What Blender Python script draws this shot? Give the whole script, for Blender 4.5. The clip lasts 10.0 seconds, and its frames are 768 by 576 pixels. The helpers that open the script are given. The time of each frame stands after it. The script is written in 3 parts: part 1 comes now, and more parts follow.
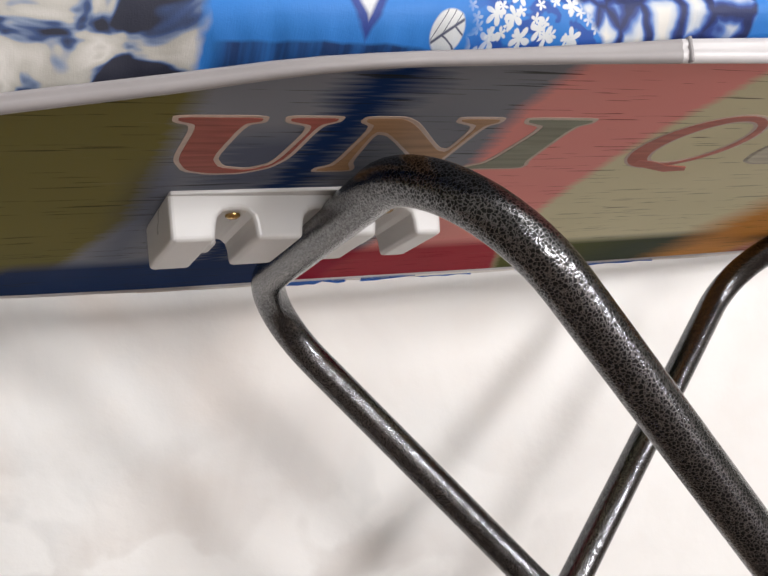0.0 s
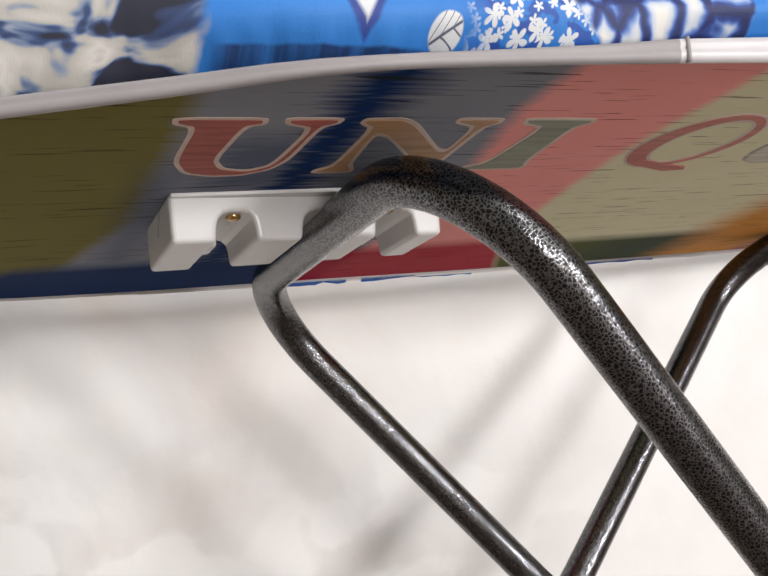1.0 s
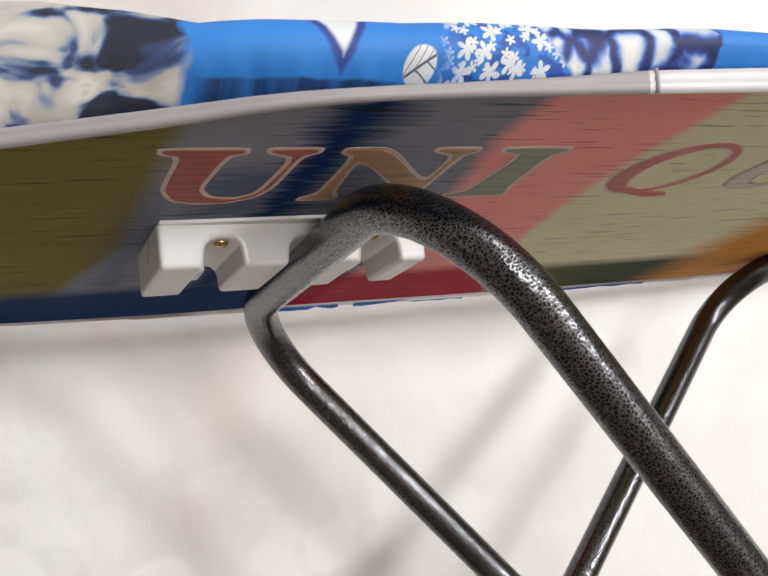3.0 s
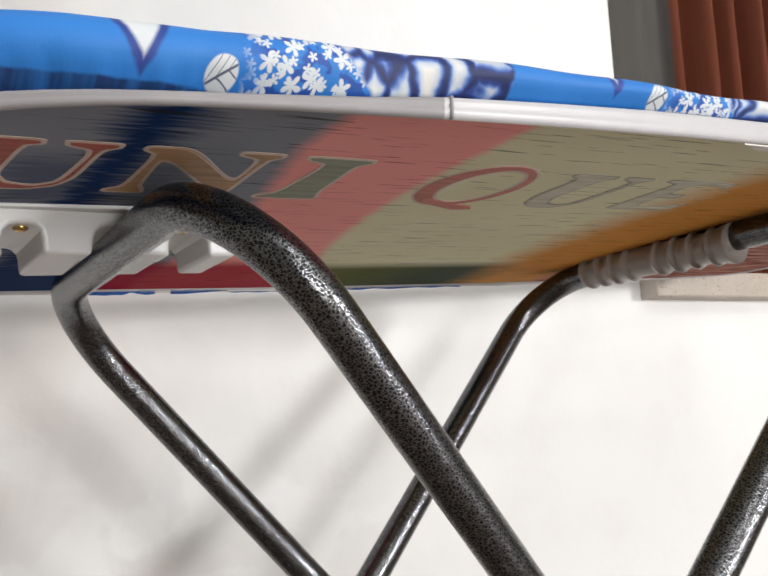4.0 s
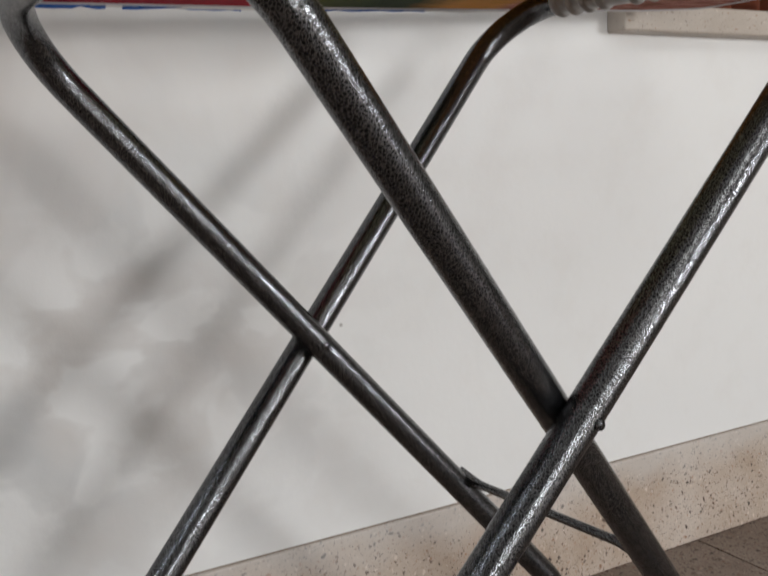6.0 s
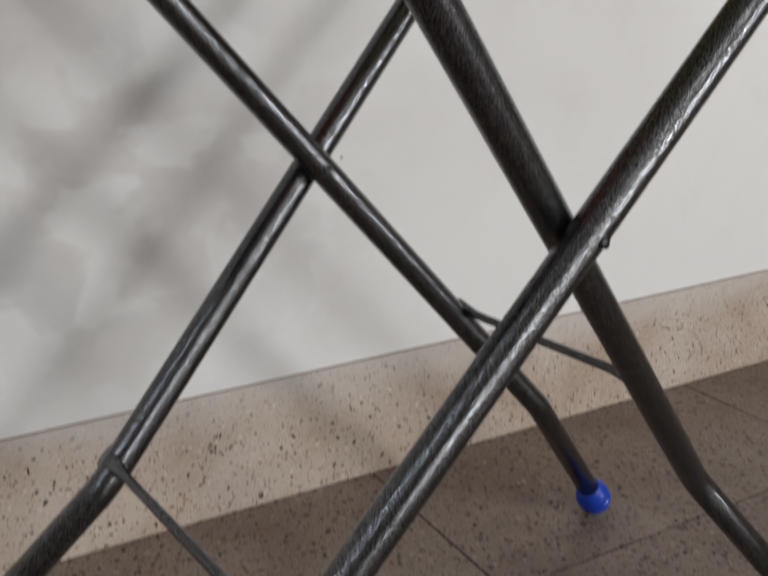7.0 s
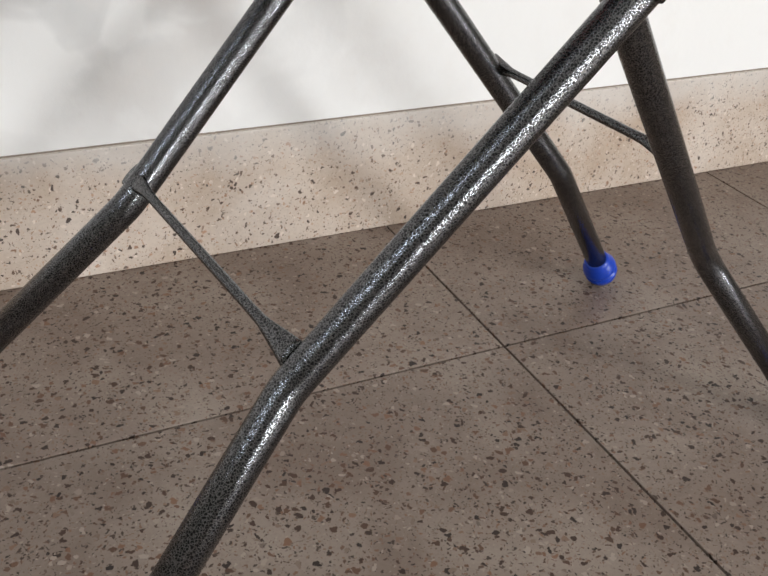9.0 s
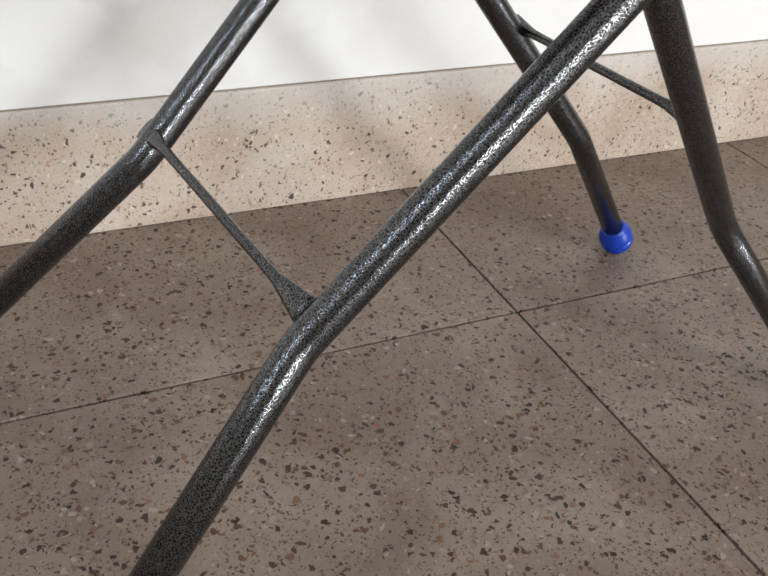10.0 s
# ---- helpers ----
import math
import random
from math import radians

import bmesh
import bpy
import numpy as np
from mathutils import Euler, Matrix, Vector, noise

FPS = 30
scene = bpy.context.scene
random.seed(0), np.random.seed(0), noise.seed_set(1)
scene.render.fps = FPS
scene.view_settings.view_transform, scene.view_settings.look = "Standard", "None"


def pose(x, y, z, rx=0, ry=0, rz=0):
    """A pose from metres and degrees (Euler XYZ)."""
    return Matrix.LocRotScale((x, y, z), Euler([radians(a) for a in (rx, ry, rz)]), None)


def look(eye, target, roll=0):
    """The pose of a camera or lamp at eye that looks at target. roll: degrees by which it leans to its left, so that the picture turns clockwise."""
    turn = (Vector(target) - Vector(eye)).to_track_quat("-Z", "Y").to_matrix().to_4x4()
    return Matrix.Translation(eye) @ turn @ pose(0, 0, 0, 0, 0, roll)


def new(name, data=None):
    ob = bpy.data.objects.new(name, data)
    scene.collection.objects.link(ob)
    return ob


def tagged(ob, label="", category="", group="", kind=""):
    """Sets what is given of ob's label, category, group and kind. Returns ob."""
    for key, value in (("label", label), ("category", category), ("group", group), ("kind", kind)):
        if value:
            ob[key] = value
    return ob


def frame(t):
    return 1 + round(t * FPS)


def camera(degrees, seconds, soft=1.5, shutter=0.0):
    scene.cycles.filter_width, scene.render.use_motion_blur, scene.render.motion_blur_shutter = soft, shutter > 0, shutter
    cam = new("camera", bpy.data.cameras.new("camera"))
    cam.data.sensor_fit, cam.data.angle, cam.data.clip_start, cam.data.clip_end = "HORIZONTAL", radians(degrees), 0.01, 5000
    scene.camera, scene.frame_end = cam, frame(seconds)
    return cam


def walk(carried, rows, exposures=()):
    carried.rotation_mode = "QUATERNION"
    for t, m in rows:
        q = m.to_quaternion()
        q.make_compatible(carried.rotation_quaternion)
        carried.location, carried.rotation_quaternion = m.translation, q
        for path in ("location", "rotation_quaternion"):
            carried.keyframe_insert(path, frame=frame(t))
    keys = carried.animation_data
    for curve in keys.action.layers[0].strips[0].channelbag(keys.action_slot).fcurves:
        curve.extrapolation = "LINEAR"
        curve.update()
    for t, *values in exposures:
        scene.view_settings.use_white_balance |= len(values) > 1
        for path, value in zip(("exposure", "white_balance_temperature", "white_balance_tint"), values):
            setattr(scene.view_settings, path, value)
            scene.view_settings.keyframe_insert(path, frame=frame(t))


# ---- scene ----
cam = camera(45.38, 10.0, soft=1.6, shutter=0.4)
PATH = [
    (0, -0.5545, -0.6540, 0.6634, 97.53, 4.55, -17.27),
    (0.5, -0.5548, -0.6554, 0.6625, 97.35, 4.90, -17.29),
    (1, -0.5544, -0.6557, 0.6635, 97.54, 4.86, -17.14),
    (1.5, -0.5559, -0.6578, 0.6655, 97.64, 4.97, -16.83),
    (2, -0.5567, -0.6579, 0.6654, 97.87, 5.03, -16.44),
    (3.3, -0.5412, -0.6750, 0.6606, 99.23, 4.69, -17.43),
    (3.5, -0.5367, -0.6794, 0.6632, 98.43, 3.29, -20.86),
    (4, -0.5294, -0.6927, 0.6670, 97.41, 2.91, -26.82),
    (4.5, -0.5308, -0.6943, 0.6681, 96.93, 2.77, -28.41),
    (5, -0.5375, -0.6941, 0.6684, 95.37, 2.80, -29.13),
    (5.5, -0.5383, -0.6921, 0.6667, 88.74, 3.30, -29.59),
    (5.7, -0.5376, -0.6911, 0.6639, 84.70, 2.60, -29.75),
    (6.8, -0.5384, -0.6826, 0.6335, 75.71, 0.76, -29.66),
    (7, -0.5425, -0.6837, 0.6277, 72.25, 0.20, -29.72),
    (7.5, -0.5421, -0.6880, 0.6148, 65.65, -1.92, -28.59),
    (8, -0.5437, -0.6850, 0.6101, 62.19, -3.21, -27.72),
    (8.5, -0.5475, -0.6814, 0.6067, 58.82, -4.20, -27.16),
    (9, -0.5534, -0.6876, 0.6109, 57.74, -4.54, -26.53),
    (9.5, -0.5537, -0.6856, 0.6076, 56.66, -4.81, -25.82),
    (10, -0.5544, -0.6858, 0.6032, 55.60, -5.31, -25.17),
]
walk(cam, [(t, pose(x, y, z, rx, ry, rz)) for t, x, y, z, rx, ry, rz in PATH],
     exposures=[(0.0, 0.02, 6600, 11), (2.2, 0.02, 6600, 11), (4.0, -0.08, 6450, 8), (4.5, -0.32, 6400, 8), (5.0, -0.60, 6400, 8), (5.5, -0.70, 6420, 8),
                (7.0, -0.82, 6400, 8), (7.5, -0.74, 6550, 9), (8.0, -0.52, 6500, 8.5), (9.0, -0.12, 6400, 7.5), (10.0, 0.0, 6330, 6.5)])

# ---- light ----
WALL_Y = 0.309          # plaster face of the back wall
ROOM = (-2.6, 4.2, -4.5, 2.7)   # x0, x1, y0, ceiling height
world = bpy.data.worlds.new("sky")
scene.world = world
world.use_nodes = True
wn = world.node_tree
sky = wn.nodes.new("ShaderNodeTexSky")
sky.sky_type, sky.sun_disc = 'NISHITA', False
sky.sun_elevation, sky.sun_rotation = radians(35), radians(160)
wn.links.new(sky.outputs[0], wn.nodes["Background"].inputs[0])
wn.nodes["Background"].inputs[1].default_value = 0.1


def area_lamp(name, eye, target, size_x, size_y, watts, colour):
    d = bpy.data.lights.new(name, "AREA")
    d.shape, d.size, d.size_y, d.energy, d.color = 'RECTANGLE', size_x, size_y, watts, colour
    ob = new(name, d)
    ob.matrix_world = look(eye, target)
    return ob


WINDOW_LIGHT = (3.05, -4.46, 1.05)
area_lamp("daylight", WINDOW_LIGHT, (-0.1, 0.3, 0.7), 0.82, 0.82, 152, (0.985, 0.985, 1.0))
area_lamp("daylight", (0.1, -4.46, 0.95), (-0.1, 0.3, 0.6), 0.95, 1.0, 88, (0.985, 0.985, 1.0))
# unseen fill lamp under the ceiling, added to soften the shadows
area_lamp("ceiling_glow", (0.5, -2.7, 2.64), (0.3, -2.2, 0), 0.9, 0.9, 26, (1.0, 0.985, 0.98))
area_lamp("tube_light", (-2.52, -0.75, 2.15), (-0.3, -0.3, 0.5), 1.2, 0.16, 19, (0.84, 0.92, 1.0))


# ---- materials ----
class Nodes:
    """Short wiring of one node material."""

    def __init__(self, name, rough=0.5, metal=0.0):
        self.m = bpy.data.materials.new(name)
        self.m.use_nodes = True
        self.t = self.m.node_tree
        self.b = self.t.nodes["Principled BSDF"]
        self.b.inputs["Roughness"].default_value = rough
        self.b.inputs["Metallic"].default_value = metal
        tc = self.t.nodes.new("ShaderNodeTexCoord")
        self.co = tc.outputs["Object"]

    def link(self, a, sock):
        if isinstance(a, (int, float)):
            sock.default_value = a
        elif isinstance(a, (tuple, list)):
            sock.default_value = (*a, 1.0)[:len(sock.default_value)]
        else:
            self.t.links.new(a, sock)

    def math(self, op, a, b=0.0, c=0.0, clamp=False):
        n = self.t.nodes.new("ShaderNodeMath")
        n.operation, n.use_clamp = op, clamp
        for v, s in zip((a, b, c), n.inputs):
            self.link(v, s)
        return n.outputs[0]

    def scale(self, xyz, shift=(0, 0, 0), co=None):
        n = self.t.nodes.new("ShaderNodeMapping")
        self.link(co or self.co, n.inputs[0])
        n.inputs["Location"].default_value = shift
        n.inputs["Scale"].default_value = xyz
        return n.outputs[0]

    def split(self, co=None):
        n = self.t.nodes.new("ShaderNodeSeparateXYZ")
        self.link(co or self.co, n.inputs[0])
        return n.outputs

    def noise(self, scale, detail=3.0, rough=0.55, co=None, distort=0.0):
        n = self.t.nodes.new("ShaderNodeTexNoise")
        self.link(co or self.co, n.inputs["Vector"])
        n.inputs["Scale"].default_value, n.inputs["Detail"].default_value = scale, detail
        n.inputs["Roughness"].default_value, n.inputs["Distortion"].default_value = rough, distort
        return n.outputs["Fac"]

    def voronoi(self, scale, feature='F1', co=None, out="Distance"):
        n = self.t.nodes.new("ShaderNodeTexVoronoi")
        n.feature = feature
        self.link(co or self.co, n.inputs["Vector"])
        n.inputs["Scale"].default_value = scale
        return n.outputs[out]

    def ramp(self, fac, *stops):
        n = self.t.nodes.new("ShaderNodeValToRGB")
        self.link(fac, n.inputs[0])
        e = n.color_ramp.elements
        while len(e) < len(stops):
            e.new(0.5)
        for k, (p, c) in zip(e, stops):
            k.position = p
            k.color = (c, c, c, 1) if isinstance(c, (int, float)) else (*c, 1)
        return n.outputs[0]

    def mix(self, fac, a, b, mode='MIX'):
        n = self.t.nodes.new("ShaderNodeMix")
        n.data_type, n.blend_type = 'RGBA', mode
        self.link(fac, n.inputs[0])
        self.link(a, n.inputs[6])
        self.link(b, n.inputs[7])
        return n.outputs[2]

    def step(self, v, edge, width):
        """0 below the edge, 1 above, over a width."""
        return self.math('MULTIPLY', self.math('ADD', self.math('SUBTRACT', v, edge), width / 2), 1.0 / width, clamp=True)

    def bump(self, height, strength, distance, under=None):
        n = self.t.nodes.new("ShaderNodeBump")
        n.inputs["Strength"].default_value, n.inputs["Distance"].default_value = strength, distance
        self.link(height, n.inputs["Height"])
        if under:
            self.link(under, n.inputs["Normal"])
        return n.outputs[0]

    def done(self, colour, rough=None, normal=None, gloss=None):
        if gloss is not None:
            self.b.inputs["Specular IOR Level"].default_value = gloss
        self.link(colour, self.b.inputs["Base Color"])
        if rough is not None:
            self.link(rough, self.b.inputs["Roughness"])
        if normal is not None:
            self.link(normal, self.b.inputs["Normal"])
        return self.m


def hammered_paint():
    """Near-black gloss enamel, dimpled as hammer finish: a raised silvery net round small dark pits."""
    k = Nodes("hammered_paint", 0.3, 0.0)
    w = k.t.nodes.new("ShaderNodeTexNoise")
    k.link(k.co, w.inputs["Vector"])
    w.inputs["Scale"].default_value, w.inputs["Detail"].default_value = 620, 3
    bent = k.t.nodes.new("ShaderNodeVectorMath")
    bent.operation = 'MULTIPLY_ADD'
    k.link(w.outputs["Color"], bent.inputs[0])
    bent.inputs[1].default_value = (0.0019, 0.0019, 0.0019)
    k.link(k.co, bent.inputs[2])
    edge = k.voronoi(500, 'DISTANCE_TO_EDGE', bent.outputs[0])
    fine = k.noise(1300, 2, 0.6)
    v = k.math('ADD', edge, k.math('MULTIPLY', k.math('SUBTRACT', fine, 0.5), 0.16))
    net = k.ramp(v, (0.0, 1.0), (0.07, 0.55), (0.17, 0.0))
    col = k.mix(net, (0.030, 0.030, 0.031), (0.23, 0.23, 0.238))
    k.b.inputs["Metallic"].default_value = 0.95
    rough = k.ramp(net, (0.0, 0.27), (0.5, 0.18), (1.0, 0.14))
    n = k.bump(k.ramp(v, (0.0, 1.0), (0.28, 0.0)), 0.19, 0.0004)
    return k.done(col, rough, n)


def plaster():
    """White wall paint over old damp stains, which lie round x = -0.5; patchy shade is painted in with them."""
    k = Nodes("white_plaster", 0.5)
    x, y, z = k.split()
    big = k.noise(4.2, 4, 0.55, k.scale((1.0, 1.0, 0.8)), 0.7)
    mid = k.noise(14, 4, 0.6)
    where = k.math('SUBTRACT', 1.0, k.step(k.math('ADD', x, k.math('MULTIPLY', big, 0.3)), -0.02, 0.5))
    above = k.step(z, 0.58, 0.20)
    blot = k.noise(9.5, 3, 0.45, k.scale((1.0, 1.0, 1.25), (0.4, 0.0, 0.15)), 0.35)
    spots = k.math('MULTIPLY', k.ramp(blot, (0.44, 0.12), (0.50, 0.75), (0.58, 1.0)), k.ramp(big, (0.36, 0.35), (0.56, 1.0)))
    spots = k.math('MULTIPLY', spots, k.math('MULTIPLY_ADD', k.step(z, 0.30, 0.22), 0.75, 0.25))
    # above z = 0.58 the light's fall-off to the left is put into the colour
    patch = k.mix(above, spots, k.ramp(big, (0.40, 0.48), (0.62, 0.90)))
    stain_shade = k.math('MULTIPLY', where, patch)
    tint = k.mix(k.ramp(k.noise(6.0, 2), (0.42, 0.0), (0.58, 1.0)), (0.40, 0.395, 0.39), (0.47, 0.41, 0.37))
    col = k.mix(k.math('MULTIPLY', stain_shade, 0.8), (0.82, 0.808, 0.79), tint)
    col = k.mix(k.ramp(mid, (0.5, 0.0), (0.75, 0.14)), col, (0.66, 0.61, 0.56))
    specks = k.ramp(k.voronoi(9.0), (0.018, 0.75), (0.03, 0.0))
    col = k.mix(specks, col, (0.35, 0.32, 0.29))
    h = k.math('ADD', k.noise(40, 4, 0.6), k.math('MULTIPLY', big, 2.0))
    return k.done(col, k.ramp(mid, (0.3, 0.40), (0.7, 0.58)), k.bump(h, 0.14, 0.004))


def terrazzo(name, ground, light, dark, big_dark, rough, chip=55.0, vary=0.0, rare=0.52, smeared=False, gloss=0.5):
    """Cement with marble chips in it: small dark and pale chips of uneven size."""
    k = Nodes(name, rough)
    n = k.t.nodes.new("ShaderNodeVectorMath")
    n.operation = 'ADD'
    k.link(k.co, n.inputs[0])
    w = k.t.nodes.new("ShaderNodeTexNoise")
    k.link(k.co, w.inputs["Vector"])
    w.inputs["Scale"].default_value = 120
    s = k.t.nodes.new("ShaderNodeVectorMath")
    s.operation = 'SCALE'
    k.link(w.outputs["Color"], s.inputs[0])
    s.inputs["Scale"].default_value = 0.012
    k.link(s.outputs[0], n.inputs[1])
    co = n.outputs[0]
    cloud = k.noise(7.0, 4, 0.6, distort=0.5)
    col = k.mix(k.ramp(cloud, (0.35, 0.0), (0.7, 1.0)), ground, light)
    grain = k.noise(260, 3, 0.7)
    col = k.mix(k.math('MULTIPLY', k.ramp(grain, (0.35, 1.0), (0.55, 0.0)), 0.10), col, big_dark)
    rust = tuple(c * f for c, f in zip(light, (0.66, 0.43, 0.31)))
    pale = tuple(min(0.85, c * 1.12) for c in light)
    for scale, size, often, amount in ((chip * 2.1, 0.26, 0.60, 0.65), (chip * 1.35, 0.30, 0.62, 0.85), (chip * 0.85, 0.30, 0.70, 0.95)):
        pick = k.t.nodes.new("ShaderNodeTexVoronoi")
        k.link(co, pick.inputs["Vector"])
        pick.inputs["Scale"].default_value = scale
        here, hue, big = k.split(pick.outputs["Color"])
        chance = k.step(here, rare + (often - 0.6), 0.02)
        tone = k.ramp(hue, (0.0, big_dark), (0.38, dark), (0.60, tuple(0.5 * (a + b) for a, b in zip(dark, rust))), (0.72, rust), (0.82, ground), (0.92, pale))
        d = k.math('SUBTRACT', pick.outputs["Distance"], k.math('MULTIPLY', k.math('SUBTRACT', big, 0.5), 0.26))
        mask = k.math('MULTIPLY', k.ramp(d, (size, 1.0), (size + 0.10, 0.0)), chance)
        col = k.mix(k.math('MULTIPLY', mask, amount), col, tone)
    if smeared:
        hz = k.split()[2]
        smear = k.math('MULTIPLY', k.step(k.math('ADD', hz, k.math('MULTIPLY', k.math('SUBTRACT', k.noise(11, 3), 0.5), 0.10)), 0.135, 0.05), 0.55)
        col = k.mix(smear, col, (0.66, 0.63, 0.60))
    if vary:
        info = k.t.nodes.new("ShaderNodeObjectInfo")
        col = k.mix(k.math('MULTIPLY', info.outputs["Random"], vary), col, big_dark)
    return k.done(col, k.math('ADD', rough - 0.1, k.math('MULTIPLY', cloud, 0.25)), k.bump(grain, 0.05, 0.001), gloss=gloss)


def plain(name, colour, rough=0.5, metal=0.0, grain=60.0, amount=0.12, bump=0.08):
    k = Nodes(name, rough, metal)
    n = k.noise(grain, 4, 0.6)
    dark = tuple(c * 0.55 for c in colour)
    col = k.mix(k.math('MULTIPLY', k.ramp(n, (0.4, 0.0), (0.75, 1.0)), amount * 2), colour, dark)
    return k.done(col, k.math('ADD', rough - 0.06, k.math('MULTIPLY', n, 0.12)), k.bump(n, bump, 0.001))


def printed_sheet():
    """Lacquered collage of printed paper: fields of colour torn along the length, with smears and scratches."""
    k = Nodes("printed_sheet", 0.38)
    a, b, _ = k.split()
    streak = k.noise(1.0, 3, 0.6, k.scale((14, 210, 0)))
    slow = k.noise(1.0, 2, 0.5, k.scale((6, 9, 0)))
    torn = k.math('ADD', a, k.math('MULTIPLY', k.math('SUBTRACT', streak, 0.5), 0.05))
    soft = k.math('ADD', a, k.math('MULTIPLY', k.math('SUBTRACT', streak, 0.5), 0.012))
    below = k.math('MAXIMUM', b, 0.0)
    olive = k.mix(slow, (0.165, 0.152, 0.044), (0.220, 0.200, 0.074))
    grey = k.mix(slow, (0.20, 0.225, 0.28), (0.30, 0.32, 0.36))
    navy = (0.002, 0.026, 0.115)
    pink = k.mix(slow, (0.82, 0.29, 0.27), (0.88, 0.43, 0.40))
    khaki = k.mix(slow, (0.66, 0.635, 0.42), (0.77, 0.745, 0.54))
    orange = k.mix(streak, (0.50, 0.20, 0.035), (0.68, 0.33, 0.09))
    col = k.mix(k.step(k.math('ADD', soft, k.math('MULTIPLY', below, 0.26)), -0.366, 0.012), olive, grey)
    # dark bands in the grey field
    band = k.math('MULTIPLY', k.step(torn, -0.306, 0.02), k.math('SUBTRACT', 1.0, k.step(torn, -0.276, 0.024)))
    lower = k.math('MULTIPLY', k.step(b, -0.135, 0.03), k.math('SUBTRACT', 1.0, k.step(b, -0.055, 0.03)))
    lower = k.math('MULTIPLY', lower, k.math('MULTIPLY', k.step(torn, -0.345, 0.03), k.math('SUBTRACT', 1.0, k.step(torn, -0.27, 0.03))))
    strip = k.math('MULTIPLY', k.step(b, 0.105, 0.03), k.step(k.math('ADD', soft, k.math('MULTIPLY', below, 0.3)), -0.40, 0.02))
    edge = k.math('SUBTRACT', 1.0, k.step(k.math('ABSOLUTE', k.math('ADD', soft, 0.362)), 0.012, 0.02))
    near_half = k.math('MULTIPLY', edge, k.step(b, -0.10, 0.05))
    navy_mask = k.math('MAXIMUM', k.math('MAXIMUM', band, k.math('MULTIPLY', lower, 0.55)), k.math('MAXIMUM', strip, k.math('MULTIPLY', near_half, 0.35)))
    col = k.mix(k.math('MULTIPLY', navy_mask, 0.97), col, navy)
    lean = k.math('MULTIPLY', k.math('MINIMUM', k.math('MAXIMUM', k.math('ADD', b, 0.17), 0.0), 0.14), 0.24)
    p_mask = k.step(k.math('SUBTRACT', soft, lean), -0.212, 0.012)
    col = k.mix(p_mask, col, pink)
    red = k.math('MULTIPLY', k.step(b, 0.105, 0.03), k.step(soft, -0.22, 0.01))
    col = k.mix(k.math('MULTIPLY', red, 0.92), col, (0.38, 0.012, 0.036))
    bow = k.math('MAXIMUM', k.math('ADD', b, 0.18), 0.0)
    to_khaki = k.math('SUBTRACT', soft, k.math('MULTIPLY', k.math('MULTIPLY', bow, bow), 0.68))
    k_mask = k.step(to_khaki, -0.105, 0.010)
    col = k.mix(k_mask, col, khaki)
    green = k.math('MULTIPLY', k_mask, k.step(b, 0.122, 0.03))
    col = k.mix(k.math('MULTIPLY', green, 0.95), col, k.mix(k.step(torn, 0.06, 0.12), (0.085, 0.10, 0.015), (0.012, 0.030, 0.014)))
    o_mask = k.step(k.math('SUBTRACT', k.math('ADD', torn, k.math('MULTIPLY', slow, 0.03)), k.math('MULTIPLY', k.math('MAXIMUM', k.math('SUBTRACT', b, 0.03), 0.0), 0.25)), 0.165, 0.06)
    col = k.mix(o_mask, col, orange)
    end = k.step(torn, 0.30, 0.03)
    brown = k.mix(k.ramp(streak, (0.4, 0.0), (0.6, 1.0)), (0.14, 0.03, 0.02), (0.50, 0.24, 0.19))
    col = k.mix(end, col, brown)
    # long thin scratches and smears
    scratch = k.ramp(k.noise(1.0, 2, 0.5, k.scale((16, 420, 0), (3.1, 1.7, 0))), (0.645, 0.0), (0.665, 1.0))
    reddish = k.math('MULTIPLY', p_mask, k.math('SUBTRACT', 1.0, k_mask))
    dark = k.mix(0.75, col, k.mix(reddish, k.mix(k_mask, (0.02, 0.025, 0.015), (0.06, 0.075, 0.01)), (0.22, 0.0, 0.01)))
    col = k.mix(k.math('MULTIPLY', scratch, 0.9), col, dark)
    gouge = k.ramp(k.noise(1.0, 2, 0.5, k.scale((9, 210, 0), (7.3, 2.9, 0))), (0.685, 0.0), (0.70, 1.0))
    col = k.mix(k.math('MULTIPLY', gouge, 0.85), col, k.mix(0.8, col, k.mix(reddish, (0.02, 0.022, 0.012), (0.10, 0.004, 0.012))))
    pale = k.ramp(streak, (0.66, 0.0), (0.80, 0.12))
    col = k.mix(pale, col, (0.55, 0.50, 0.44))
    k.b.inputs["IOR"].default_value = 1.05
    return k.done(col, k.ramp(slow, (0.3, 0.50), (0.7, 0.64)), k.bump(streak, 0.08, 0.001), gloss=0.5)


